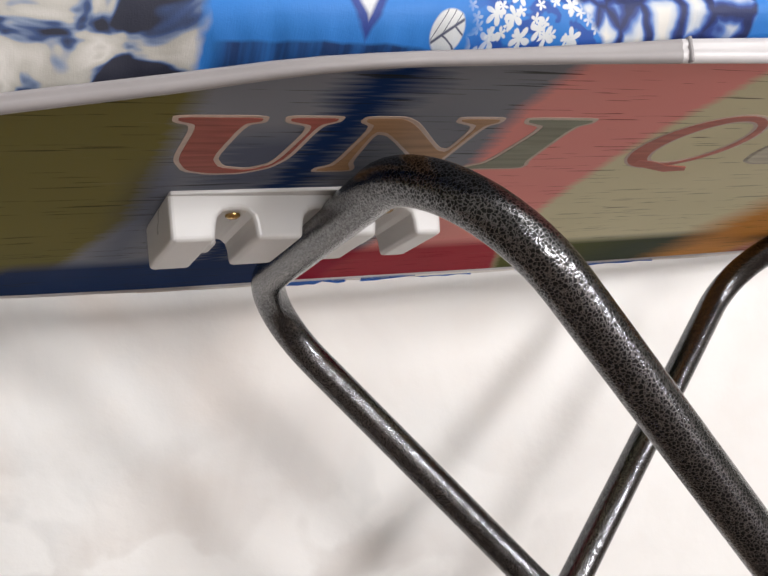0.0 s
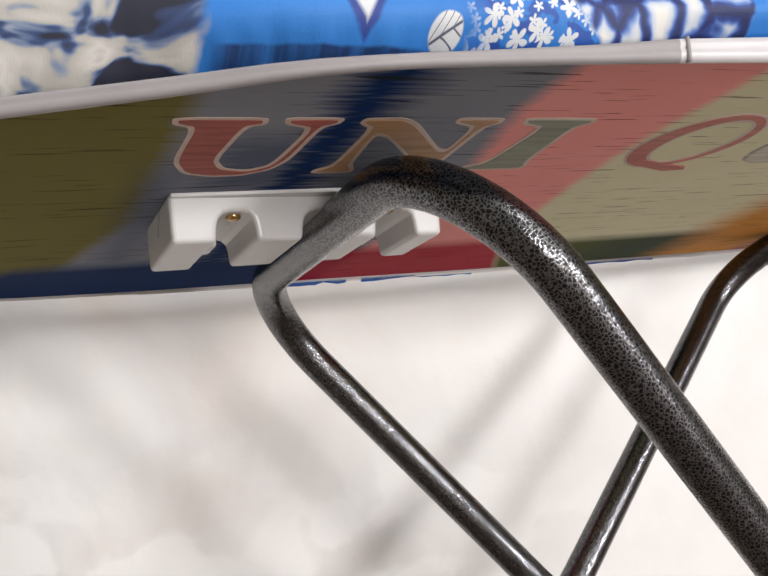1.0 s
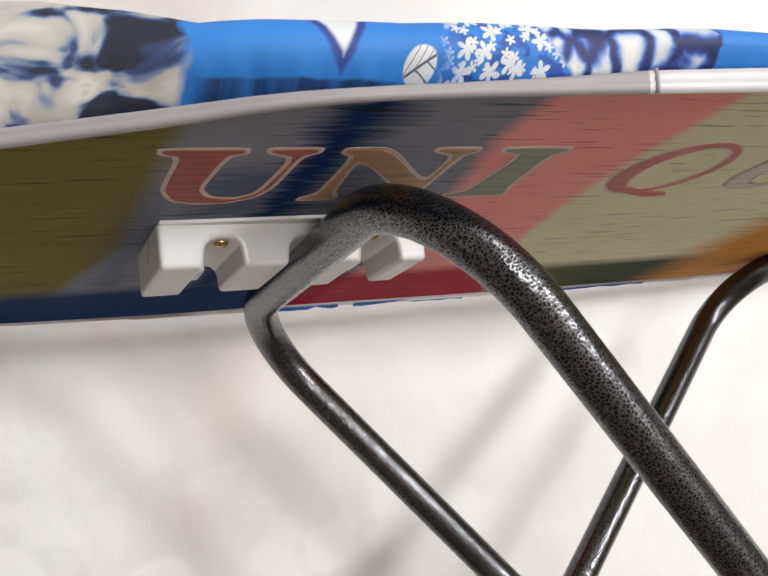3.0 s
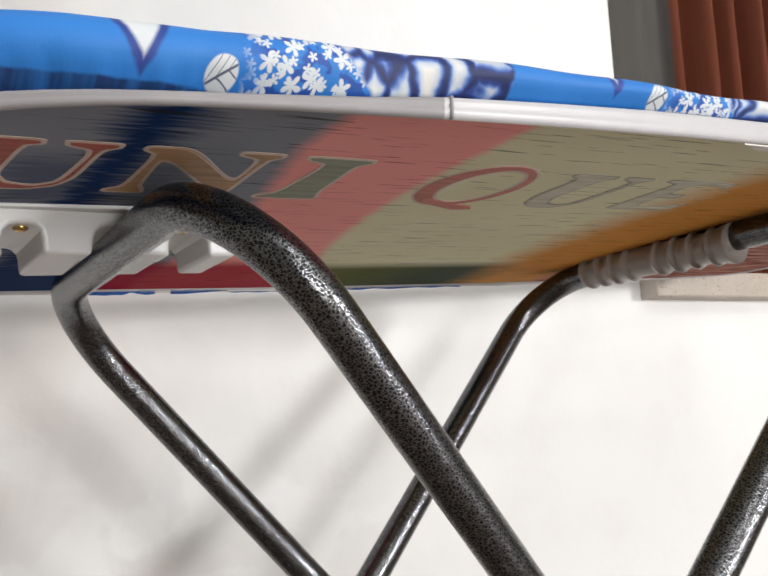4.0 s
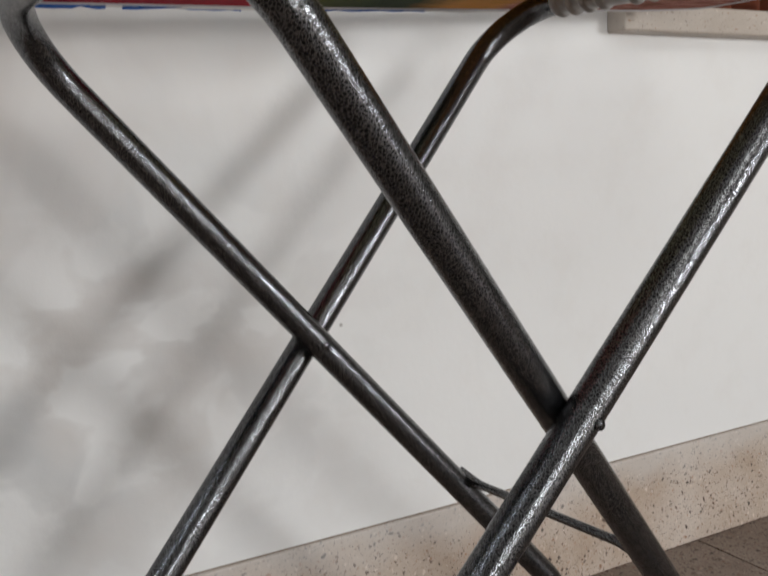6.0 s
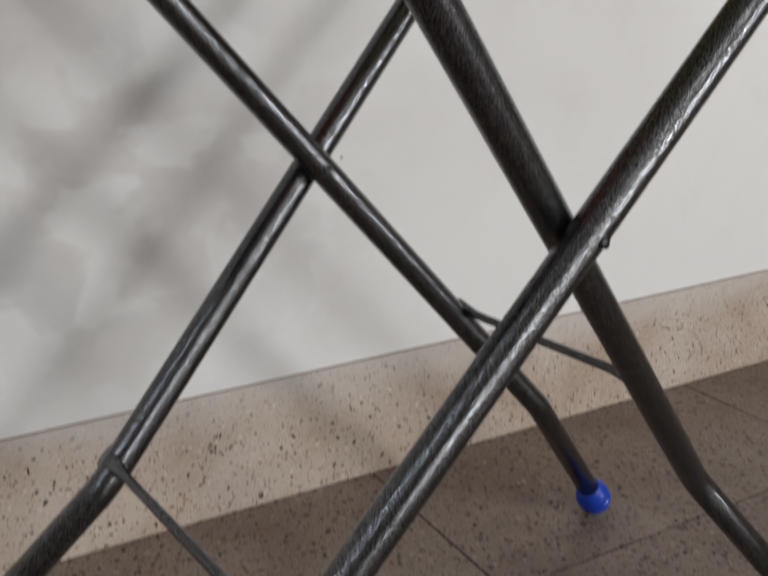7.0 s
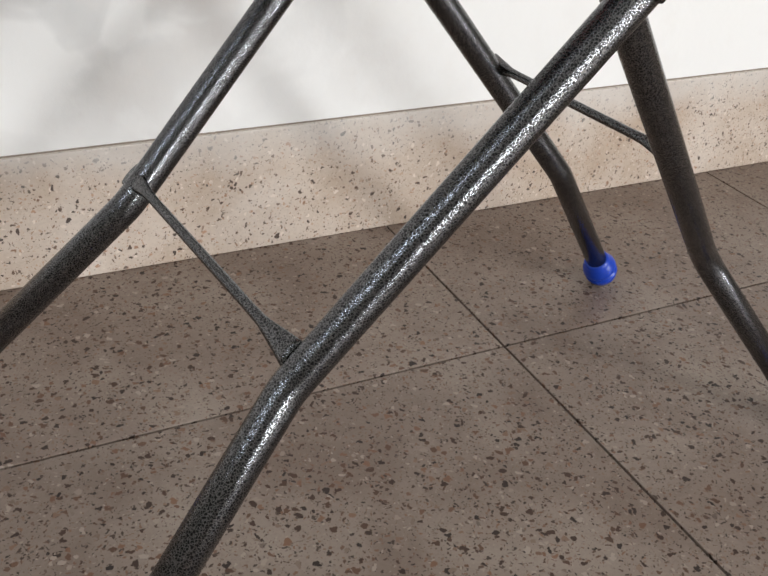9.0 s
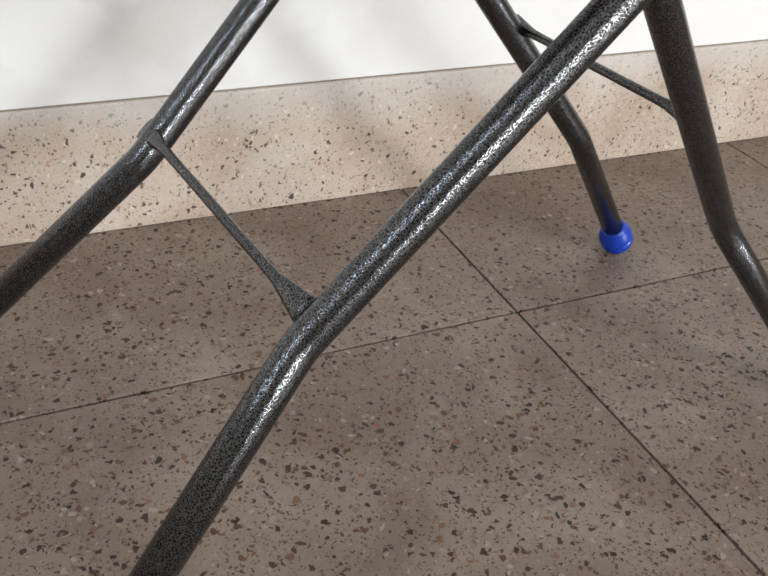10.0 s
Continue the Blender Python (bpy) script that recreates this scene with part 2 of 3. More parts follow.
def printed_cloth():
    """Blue cotton with a repeating print: white petals, a round leaf, small flowers, dark blue and white swirls."""
    k = Nodes("printed_cloth", 0.62)
    a, b, z = k.split()
    P = 0.2495
    lift = k.math('SUBTRACT', z, k.math('MULTIPLY_ADD', a, 0.0532, 0.8107))
    side = k.math('SUBTRACT', lift, k.math('MULTIPLY', k.math('ADD', a, 0.2745), 0.0262))
    p = k.math('MULTIPLY', k.math('FRACT', k.math('MULTIPLY', k.math('ADD', a, 0.372 + 10 * P), 1.0 / P)), P)
    wob = k.noise(38, 3, 0.6)
    fine = k.noise(150, 4, 0.65)
    blue = k.mix(k.noise(9, 2), (0.012, 0.135, 0.48), (0.028, 0.215, 0.62))
    white = k.mix(wob, (0.56, 0.61, 0.67), (0.72, 0.72, 0.69))
    ink = (0.010, 0.018, 0.075)
    pw = k.math('ADD', p, k.math('MULTIPLY', k.math('SUBTRACT', wob, 0.5), 0.022))

    def spot(ca, cz, ra, rz, soft_edge=0.12, wobble=0.0):
        u = k.math('MULTIPLY', k.math('SUBTRACT', p, ca), 1.0 / ra)
        v = k.math('MULTIPLY', k.math('SUBTRACT', side, cz), 1.0 / rz)
        d = k.math('SQRT', k.math('ADD', k.math('MULTIPLY', u, u), k.math('MULTIPLY', v, v)))
        if wobble:
            d = k.math('ADD', d, k.math('MULTIPLY', k.math('SUBTRACT', fine, 0.5), wobble))
        return k.math('SUBTRACT', 1.0, k.step(d, 1.0, soft_edge))
    col = blue
    # pointed petal hanging from above
    hang = k.math('ADD', k.math('ABSOLUTE', k.math('SUBTRACT', p, 0.065)), k.math('MULTIPLY', k.math('SUBTRACT', 0.034, side), 0.50))
    petal_out = k.math('SUBTRACT', 1.0, k.step(k.math('ADD', hang, k.math('MULTIPLY', k.math('SUBTRACT', wob, 0.5), 0.008)), 0.0115, 0.002))
    petal = k.math('SUBTRACT', 1.0, k.step(hang, 0.0078, 0.002))
    col = k.mix(petal_out, col, (0.02, 0.05, 0.26))
    col = k.mix(petal, col, white)
    # small five-petalled flowers, two sizes
    zone = k.math('MULTIPLY', k.step(pw, 0.110, 0.010), k.math('SUBTRACT', 1.0, k.step(k.math('ADD', pw, k.math('MULTIPLY', side, 0.6)), 0.172, 0.008)))
    shade = k.ramp(k.noise(120, 2, 0.5), (0.50, 0.0), (0.56, 1.0))
    col = k.mix(k.math('MULTIPLY', zone, k.math('MULTIPLY', shade, 0.8)), col, (0.012, 0.05, 0.30))
    flat = k.t.nodes.new("ShaderNodeCombineXYZ")
    k.link(a, flat.inputs[0])
    k.link(side, flat.inputs[1])
    for scale, petal_r in ((92.0, 0.0046), (150.0, 0.0025)):
        cell = k.t.nodes.new("ShaderNodeTexVoronoi")
        cell.voronoi_dimensions = '2D'
        k.link(flat.outputs[0], cell.inputs["Vector"])
        cell.inputs["Scale"].default_value = scale
        px_, py_, _ = k.split(cell.outputs["Position"])
        du, dv = k.math('SUBTRACT', a, px_), k.math('SUBTRACT', side, py_)
        r = k.math('SQRT', k.math('ADD', k.math('MULTIPLY', du, du), k.math('MULTIPLY', dv, dv)))
        turn = k.math('MULTIPLY_ADD', k.math('ARCTAN2', dv, du), 2.5, k.math('MULTIPLY', k.split(cell.outputs["Color"])[0], 6.0))
        reach = k.math('MULTIPLY_ADD', k.math('ABSOLUTE', k.math('COSINE', turn)), petal_r * 0.85, petal_r * 0.15)
        flower = k.math('SUBTRACT', 1.0, k.step(k.math('SUBTRACT', r, reach), 0.0, 0.0006))
        col = k.mix(k.math('MULTIPLY', zone, flower), col, white)
    # round leaf with veins
    leaf = spot(0.0975, 0.0127, 0.0068, 0.0073)
    col = k.mix(leaf, col, white)
    u = k.math('SUBTRACT', p, 0.0975)
    v = k.math('SUBTRACT', side, 0.0127)
    stem = k.math('ABSOLUTE', k.math('SUBTRACT', v, k.math('MULTIPLY', u, 0.55)))
    vein = k.math('ABSOLUTE', k.math('SUBTRACT', k.math('FRACT', k.math('MULTIPLY', k.math('ADD', u, k.math('MULTIPLY', k.math('ABSOLUTE', k.math('SUBTRACT', v, k.math('MULTIPLY', u, 0.55))), -0.8)), 210.0)), 0.5))
    lines = k.math('MAXIMUM', k.math('SUBTRACT', 1.0, k.step(stem, 0.0006, 0.0006)), k.math('SUBTRACT', 1.0, k.step(vein, 0.06, 0.06)))
    col = k.mix(k.math('MULTIPLY', leaf, k.math('MULTIPLY', lines, 0.9)), col, ink)
    # swirls, white and dark blue
    late = k.math('MULTIPLY', k.step(k.math('ADD', pw, k.math('MULTIPLY', side, 0.7)), 0.174, 0.004), k.math('SUBTRACT', 1.0, k.step(p, 0.2445, 0.002)))
    nose = k.math('SUBTRACT', 1.0, k.step(k.math('ADD', a, k.math('MULTIPLY', k.math('SUBTRACT', wob, 0.5), 0.02)), -0.366, 0.004))
    warp = k.t.nodes.new("ShaderNodeTexNoise")
    k.link(k.co, warp.inputs["Vector"])
    warp.inputs["Scale"].default_value = 34
    bent = k.t.nodes.new("ShaderNodeVectorMath")
    bent.operation = 'MULTIPLY_ADD'
    k.link(warp.outputs["Color"], bent.inputs[0])
    bent.inputs[1].default_value = (0.022, 0.0, 0.022)
    k.link(flat.outputs[0], bent.inputs[2])
    oval = k.voronoi(52, 'DISTANCE_TO_EDGE', k.scale((1.0, 0.75, 1.0), co=bent.outputs[0]))
    oval = k.math('ADD', oval, k.math('MULTIPLY', k.math('SUBTRACT', wob, 0.5), 0.30))
    wash = k.ramp(oval, (0.03, (0.012, 0.022, 0.10)), (0.08, (0.02, 0.05, 0.24)), (0.12, (0.10, 0.20, 0.50)), (0.18, (0.48, 0.54, 0.63)), (0.30, (0.68, 0.67, 0.64)))
    rings = k.noise(30, 2.5, 0.5, k.scale((1.0, 1.0, 1.7)), 0.55)
    # shade under the bulge, painted in: the swirls darken towards the lower edge
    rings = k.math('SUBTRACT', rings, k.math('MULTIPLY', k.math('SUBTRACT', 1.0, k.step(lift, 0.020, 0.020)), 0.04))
    sw = k.ramp(rings, (0.40, (0.012, 0.014, 0.03)), (0.43, (0.03, 0.06, 0.16)), (0.455, (0.18, 0.23, 0.33)), (0.48, (0.38, 0.365, 0.335)), (0.60, (0.54, 0.525, 0.50)), (0.72, (0.32, 0.30, 0.28)))
    col = k.mix(late, col, wash)
    col = k.mix(nose, col, sw)
    # darker, streaked band low on the gathered cloth near the rounded end
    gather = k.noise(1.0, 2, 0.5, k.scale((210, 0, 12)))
    low_band = k.math('MULTIPLY', k.step(a, -0.360, 0.006), k.math('SUBTRACT', 1.0, k.step(a, -0.275, 0.02)))
    low_band = k.math('MULTIPLY', low_band, k.math('SUBTRACT', 1.0, k.step(k.math('ADD', lift, k.math('MULTIPLY', k.math('ADD', a, 0.33), 0.09)), 0.0116, 0.0012)))
    low_band = k.math('MULTIPLY', low_band, k.ramp(gather, (0.40, 0.97), (0.70, 0.40)))
    col = k.mix(low_band, col, (0.008, 0.032, 0.12))
    weave = k.math('ADD', k.noise(1.0, 1, 0.5, k.scale((1800, 300, 300))), k.noise(1.0, 1, 0.5, k.scale((300, 1800, 1800))))
    folds = k.noise(1.0, 2, 0.5, k.scale((26, 26, 8)))
    n1 = k.bump(folds, 0.25, 0.01)
    return k.done(col, None, k.bump(weave, 0.12, 0.0006, n1))


def striped_curtain():
    k = Nodes("striped_curtain", 0.85)
    x, y, z = k.split()
    n = k.noise(1.0, 3, 0.6, k.scale((60, 60, 3)))
    brown = k.mix(n, (0.21, 0.052, 0.024), (0.31, 0.085, 0.040))
    grey = k.mix(n, (0.135, 0.122, 0.11), (0.18, 0.166, 0.15))
    s = k.math('SUBTRACT', 1.0, k.step(x, 0.160, 0.004))
    s2 = k.math('MULTIPLY', k.step(x, 0.475, 0.006), k.math('SUBTRACT', 1.0, k.step(x, 0.60, 0.006)))
    s3 = k.math('MULTIPLY', k.step(x, 0.92, 0.006), k.math('SUBTRACT', 1.0, k.step(x, 1.04, 0.006)))
    col = k.mix(k.math('MAXIMUM', s, k.math('MAXIMUM', s2, s3)), brown, grey)
    w = k.noise(1.0, 1, 0.5, k.scale((900, 900, 300)))
    return k.done(col, None, k.bump(w, 0.2, 0.001))


M_TUBE = hammered_paint()
M_WALL = plaster()
M_FLOOR = terrazzo("floor_terrazzo", (0.203, 0.152, 0.122), (0.318, 0.260, 0.216), (0.056, 0.027, 0.016), (0.016, 0.010, 0.008), 0.40, 170, 0.08, 0.46, gloss=0.3)
M_BASE = terrazzo("skirting_terrazzo", (0.47, 0.365, 0.28), (0.62, 0.53, 0.455), (0.12, 0.066, 0.042), (0.04, 0.025, 0.020), 0.46, 190, 0.06, 0.67, True)
M_SILL = terrazzo("sill_terrazzo", (0.40, 0.33, 0.27), (0.52, 0.46, 0.40), (0.34, 0.27, 0.22), (0.26, 0.21, 0.18), 0.45, 190, 0.0, 0.80)
M_GROUT = plain("dark_grout", (0.085, 0.068, 0.056), 0.9)
M_MORTAR = plain("brown_mortar", (0.30, 0.245, 0.195), 0.9, grain=120, amount=0.3, bump=0.4)
M_SHEET = printed_sheet()
M_CLOTH = printed_cloth()
M_TRIM = plain("grey_white_edging", (0.285, 0.268, 0.272), 0.5, grain=30, amount=0.1)
M_TRIM_NEW = plain("white_edging", (0.54, 0.525, 0.535), 0.36, grain=30, amount=0.08)
M_WHITE = plain("white_plastic", (0.60, 0.595, 0.59), 0.30, grain=25, amount=0.03, bump=0.02)
M_CLEAR = plain("milky_plastic", (0.44, 0.40, 0.37), 0.30, grain=70, amount=0.12)
M_CLEAR.node_tree.nodes["Principled BSDF"].inputs["Transmission Weight"].default_value = 0.35
M_BLUE = plain("blue_plastic", (0.006, 0.050, 0.46), 0.34, grain=40, amount=0.12)
M_BRASS = plain("brass", (0.55, 0.36, 0.14), 0.25, 1.0, amount=0.2)
M_CURTAIN = striped_curtain()
M_ROOM = plain("beige_wall_paint", (0.30, 0.28, 0.25), 0.7, grain=8, amount=0.08)
M_CEIL = plain("ceiling_paint", (0.62, 0.615, 0.60), 0.7, grain=10, amount=0.05)
M_CREAM = plain("cream_print", (0.56, 0.43, 0.36), 0.5, grain=160, amount=0.2)
M_PAPER = plain("white_paper", (0.75, 0.72, 0.68), 0.6, grain=90, amount=0.1)


def ink(name, colour, streaks=0.25):
    k = Nodes(name, 0.4)
    s = k.noise(1.0, 3, 0.6, k.scale((14, 210, 0)))
    return k.done(k.mix(k.ramp(s, (0.4, 0.0), (0.7, streaks * 2)), colour, tuple(c * 0.45 for c in colour)), 0.52, gloss=0.06)


# ---- mesh helpers ----
def mesh_of(name, bm, mat, smooth=True):
    me = bpy.data.meshes.new(name)
    bmesh.ops.recalc_face_normals(bm, faces=bm.faces)
    bm.to_mesh(me)
    bm.free()
    me.materials.append(mat)
    if smooth:
        for poly in me.polygons:
            poly.use_smooth = True
    return me


def part(name, bm, mat, parent=None, label="", smooth=True):
    ob = new(name, mesh_of(name, bm, mat, smooth))
    ob.parent = parent
    if label:
        tagged(ob, label)
    return ob


def box(bm, lo, hi, bevel=0.0, segments=2):
    made = bmesh.ops.create_cube(bm, size=1.0)["verts"]
    for v in made:
        v.co = Vector([l + (c + 0.5) * (h - l) for c, l, h in zip(v.co, lo, hi)])
    if bevel:
        edges = list({e for v in made for e in v.link_edges})
        bmesh.ops.bevel(bm, geom=edges, offset=bevel, segments=segments, affect='EDGES', profile=0.5)
    return bm


def fillet(points, radii, steps=10):
    """A polyline whose corners are rounded by arcs."""
    pts = [Vector(p) for p in points]
    out = [pts[0]]
    for i in range(1, len(pts) - 1):
        p, u, w = pts[i], (pts[i - 1] - pts[i]).normalized(), (pts[i + 1] - pts[i]).normalized()
        ang = u.angle(w)
        cut = radii[i - 1] / math.tan(ang / 2)
        centre = p + (u + w).normalized() * (radii[i - 1] / math.sin(ang / 2))
        s, e = p + u * cut - centre, p + w * cut - centre
        for j in range(steps + 1):
            out.append(centre + s.slerp(e, j / steps).normalized() * radii[i - 1])
    out.append(pts[-1])
    return out


def tube(bm, line, radius, sides=20, cap=True):
    """A round tube along a line; radius may be a function of the share of its length."""
    line = [Vector(p) for p in line]
    total = sum((b - a).length for a, b in zip(line, line[1:]))
    up, rings, run = None, [], 0.0
    for i, p in enumerate(line):
        if i:
            run += (p - line[i - 1]).length
        d = (line[min(i + 1, len(line) - 1)] - line[max(i - 1, 0)]).normalized()
        up = d.orthogonal().normalized() if up is None else (up - d * up.dot(d)).normalized()
        side = d.cross(up)
        r = radius(run / total) if callable(radius) else radius
        rx, ry = r if isinstance(r, tuple) else (r, r)
        rings.append([bm.verts.new(p + up * (rx * math.cos(2 * math.pi * k / sides)) + side * (ry * math.sin(2 * math.pi * k / sides))) for k in range(sides)])
    for a, b in zip(rings, rings[1:]):
        for k in range(sides):
            bm.faces.new((a[k], a[(k + 1) % sides], b[(k + 1) % sides], b[k]))
    if cap:
        bm.faces.new(rings[0][::-1])
        bm.faces.new(rings[-1])
    return bm


def slab_of(bm, outline, z_low, z_high):
    """A flat piece from an outline of (x, y); the heights are functions of (x, y)."""
    lo = [bm.verts.new((x, y, z_low(x, y))) for x, y in outline]
    hi = [bm.verts.new((x, y, z_high(x, y))) for x, y in outline]
    bm.faces.new(lo[::-1])
    bm.faces.new(hi)
    n = len(outline)
    for i in range(n):
        bm.faces.new((lo[i], lo[(i + 1) % n], hi[(i + 1) % n], hi[i]))
    bmesh.ops.triangulate(bm, faces=[f for f in bm.faces if len(f.verts) > 4])
    return bm


# ---- the room ----
X0, X1, Y0, TOP = ROOM
THICK = 0.15
WIN = (0.385, 1.55, 0.842, 2.05)     # opening in the back wall: x, x, z, z


def wall_with_opening(name, lo, hi, opening, label, mat):
    """A wall along x, with a rectangular opening cut right through it."""
    (xa, ya, za), (xb, yb, zb), (u0, u1, v0, v1) = lo, hi, opening
    bm = bmesh.new()
    xs, zs = (xa, u0, u1, xb), (za, v0, v1, zb)
    grid = {(i, j, k): bm.verts.new((xs[i], (ya, yb)[j], zs[k])) for i in range(4) for j in range(2) for k in range(4)}
    for i in range(3):
        for k in range(3):
            if (i, k) == (1, 1):
                continue
            for j in range(2):
                bm.faces.new((grid[i, j, k], grid[i + 1, j, k], grid[i + 1, j, k + 1], grid[i, j, k + 1]))
    for i in range(3):
        for k in (0, 3):
            bm.faces.new((grid[i, 0, k], grid[i + 1, 0, k], grid[i + 1, 1, k], grid[i, 1, k]))
    for k in range(3):
        for i in (0, 3):
            bm.faces.new((grid[i, 0, k], grid[i, 0, k + 1], grid[i, 1, k + 1], grid[i, 1, k]))
    for i in (1, 2):
        bm.faces.new((grid[i, 0, 1], grid[i, 0, 2], grid[i, 1, 2], grid[i, 1, 1]))
    for k in (1, 2):
        bm.faces.new((grid[1, 0, k], grid[2, 0, k], grid[2, 1, k], grid[1, 1, k]))
    return tagged(part(name, bm, mat, smooth=False), label, "wall", kind="structure")


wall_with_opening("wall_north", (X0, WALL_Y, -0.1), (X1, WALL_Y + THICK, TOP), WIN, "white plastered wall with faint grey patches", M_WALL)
wall_with_opening("wall_south", (X0, Y0 - THICK, -0.1), (X1, Y0, TOP), (-0.5, 3.65, 0.4, 1.62), "beige painted wall with a wide window opening", M_ROOM)
for name, xa, xb in (("wall_west", X0 - THICK, X0), ("wall_east", X1, X1 + THICK)):
    tagged(part(name, box(bmesh.new(), (xa, Y0 - THICK, -0.1), (xb, WALL_Y + THICK, TOP)), M_ROOM, smooth=False),
           "plain beige painted side wall", "wall", kind="structure")
tagged(part("ceiling", box(bmesh.new(), (X0 - THICK, Y0 - THICK, TOP), (X1 + THICK, WALL_Y + THICK, TOP + 0.1)), M_CEIL, smooth=False),
       "plain white painted ceiling", "ceiling", kind="structure")
floor = tagged(part("floor", box(bmesh.new(), (X0, Y0, -0.1), (X1, WALL_Y, -0.006)), M_GROUT, smooth=False),
               "brown speckled terrazzo tile floor with thin dark joints", "floor", kind="structure")
SKIRT_TOP, SKIRT_RISE = 0.1673, 0.0051     # height over x = 0, and how far it runs out of level
mortar = box(bmesh.new(), (X0, WALL_Y - 0.002, 0.0), (X1, WALL_Y + 0.01, 1.0))
for v in mortar.verts:
    if v.co.z > 0.5:
        v.co.z = SKIRT_TOP + 0.0014 + SKIRT_RISE * v.co.x
baseboard = tagged(part("baseboard", mortar, M_MORTAR, smooth=False),
                   "pale beige terrazzo skirting with dark specks", "skirting", kind="structure")

# window sill and curtain
sill = tagged(new("window_sill"), "pale terrazzo window sill slab", "window sill", kind="structure")
part("slab", box(bmesh.new(), (0.400, 0.275, 0.802), (1.58, WALL_Y + THICK, 0.840), 0.003), M_SILL, sill, smooth=False)


def curtain():
    bm = bmesh.new()
    rows, cols, wide = 24, 260, 1.13
    grid = []
    for r in range(rows + 1):
        z = 0.846 + r / rows * 1.18
        line = []
        for c in range(cols + 1):
            s = c / cols * wide
            amp = 0.003 if s < 0.15 else 0.024
            y = amp * math.sin(s * 2 * math.pi / 0.062 + 0.6 * math.sin(s * 17)) + 0.006 * math.sin(s * 41 + 1.0 + 0.4 * z)
            line.append(bm.verts.new((s, y, z)))
        grid.append(line)
    for a, b in zip(grid, grid[1:]):
        for c in range(cols):
            bm.faces.new((a[c], a[c + 1], b[c + 1], b[c]))
    bmesh.ops.solidify(bm, geom=bm.faces[:], thickness=0.0015)
    ob = part("curtain", bm, M_CURTAIN)
    ob.matrix_world = pose(WIN[0] + 0.004, WALL_Y + 0.05, 0)
    return tagged(ob, "russet brown curtain with grey stripes in the window", "curtain")


curtain()

# ---- the ironing board: a runs along it, b across it, z up ----
ORIGIN, TURNED = (-0.1696, -0.0874), 6.73
PIVOT_Z, HALF = 0.4789, 0.1454
TUBE_R, OUTER_R = 0.0128, 0.0134
stand = tagged(new("ironing_board"), "ironing board with blue printed cover on crossed dark grey tube legs", "ironing board")
stand.matrix_world = pose(*ORIGIN, 0, 0, 0, TURNED)


def under(a, b):
    """Height of the board's underside: it leans a little both ways."""
    return 0.7991 + 0.0532 * a - 0.0525 * b


NEAR_A = (-0.610, -0.600, -0.575, -0.53, -0.48, -0.437, -0.37, -0.336, -0.300, -0.237, -0.166, -0.10, 0.0, 0.10, 0.55, 0.66, 0.69, 0.70)
NEAR_B = (-0.00, -0.045, -0.085, -0.122, -0.147, -0.164, -0.189, -0.205, -0.2155, -0.223, -0.229, -0.234, -0.238, -0.240, -0.240, -0.225, -0.16, -0.0)
FAR_A = (-0.610, -0.600, -0.575, -0.53, -0.48, -0.427, -0.32, -0.20, 0.0, 0.28, 0.55, 0.66, 0.69, 0.70)
FAR_B = (0.00, 0.06, 0.11, 0.152, 0.18, 0.196, 0.208, 0.212, 0.224, 0.228, 0.226, 0.21, 0.15, 0.0)


def board_outline(count=160):
    """The board's rim, even steps, from the nose along the near side and back along the far side."""
    raw = [(np.interp(t, NEAR_A, NEAR_A), float(np.interp(t, NEAR_A, NEAR_B))) for t in np.linspace(-0.61, 0.70, 700)]
    raw += [(t, float(np.interp(t, FAR_A, FAR_B))) for t in np.linspace(0.70, -0.61, 700)][1:-1]
    p = np.array(raw)
    for _ in range(60):
        p = (np.roll(p, 1, 0) + 2 * p + np.roll(p, -1, 0)) / 4
    seg = np.linalg.norm(np.roll(p, -1, 0) - p, axis=1)
    run = np.r_[0, np.cumsum(seg)]
    at = np.linspace(0, run[-1], count, endpoint=False)
    q = np.vstack([p, p[:1]])
    return np.stack([np.interp(at, run, q[:, 0]), np.interp(at, run, q[:, 1])], 1), run[-1]


def inward(p):
    d = np.roll(p, -1, 0) - np.roll(p, 1, 0)
    n = np.stack([-d[:, 1], d[:, 0]], 1)
    return n / np.linalg.norm(n, axis=1)[:, None]


def rings_mesh(p, rings, close_top=False, loop=False):
    """Surfaces that run round the rim: each ring is a function of the step, giving (inset, height over the underside)."""
    n_in = inward(p)
    bm = bmesh.new()
    rows = []
    for ring in rings:
        row = []
        for i, ((a, b), (u, v)) in enumerate(zip(p, n_in)):
            inset, h = ring(i)
            row.append(bm.verts.new((a + u * inset, b + v * inset, under(a, b) + h)))
        rows.append(row)
    m = len(p)
    pairs = list(zip(rows, rows[1:])) + ([(rows[-1], rows[0])] if loop else [])
    for r0, r1 in pairs:
        for i in range(m):
            bm.faces.new((r0[i], r0[(i + 1) % m], r1[(i + 1) % m], r1[i]))
    if close_top:
        f = bm.faces.new(rows[-1])
        bmesh.ops.triangulate(bm, faces=[f])
    return bm


RIM, RIM_LENGTH = board_outline(160)
panel = part("panel", slab_of(bmesh.new(), [tuple(q) for q in RIM + inward(RIM) * 0.0015], lambda a, b: under(a, b), lambda a, b: under(a, b) + 0.0030),
             M_SHEET, stand, "wooden panel with a lacquered collage of printed colours", smooth=False)

FINE, _ = board_outline(900)
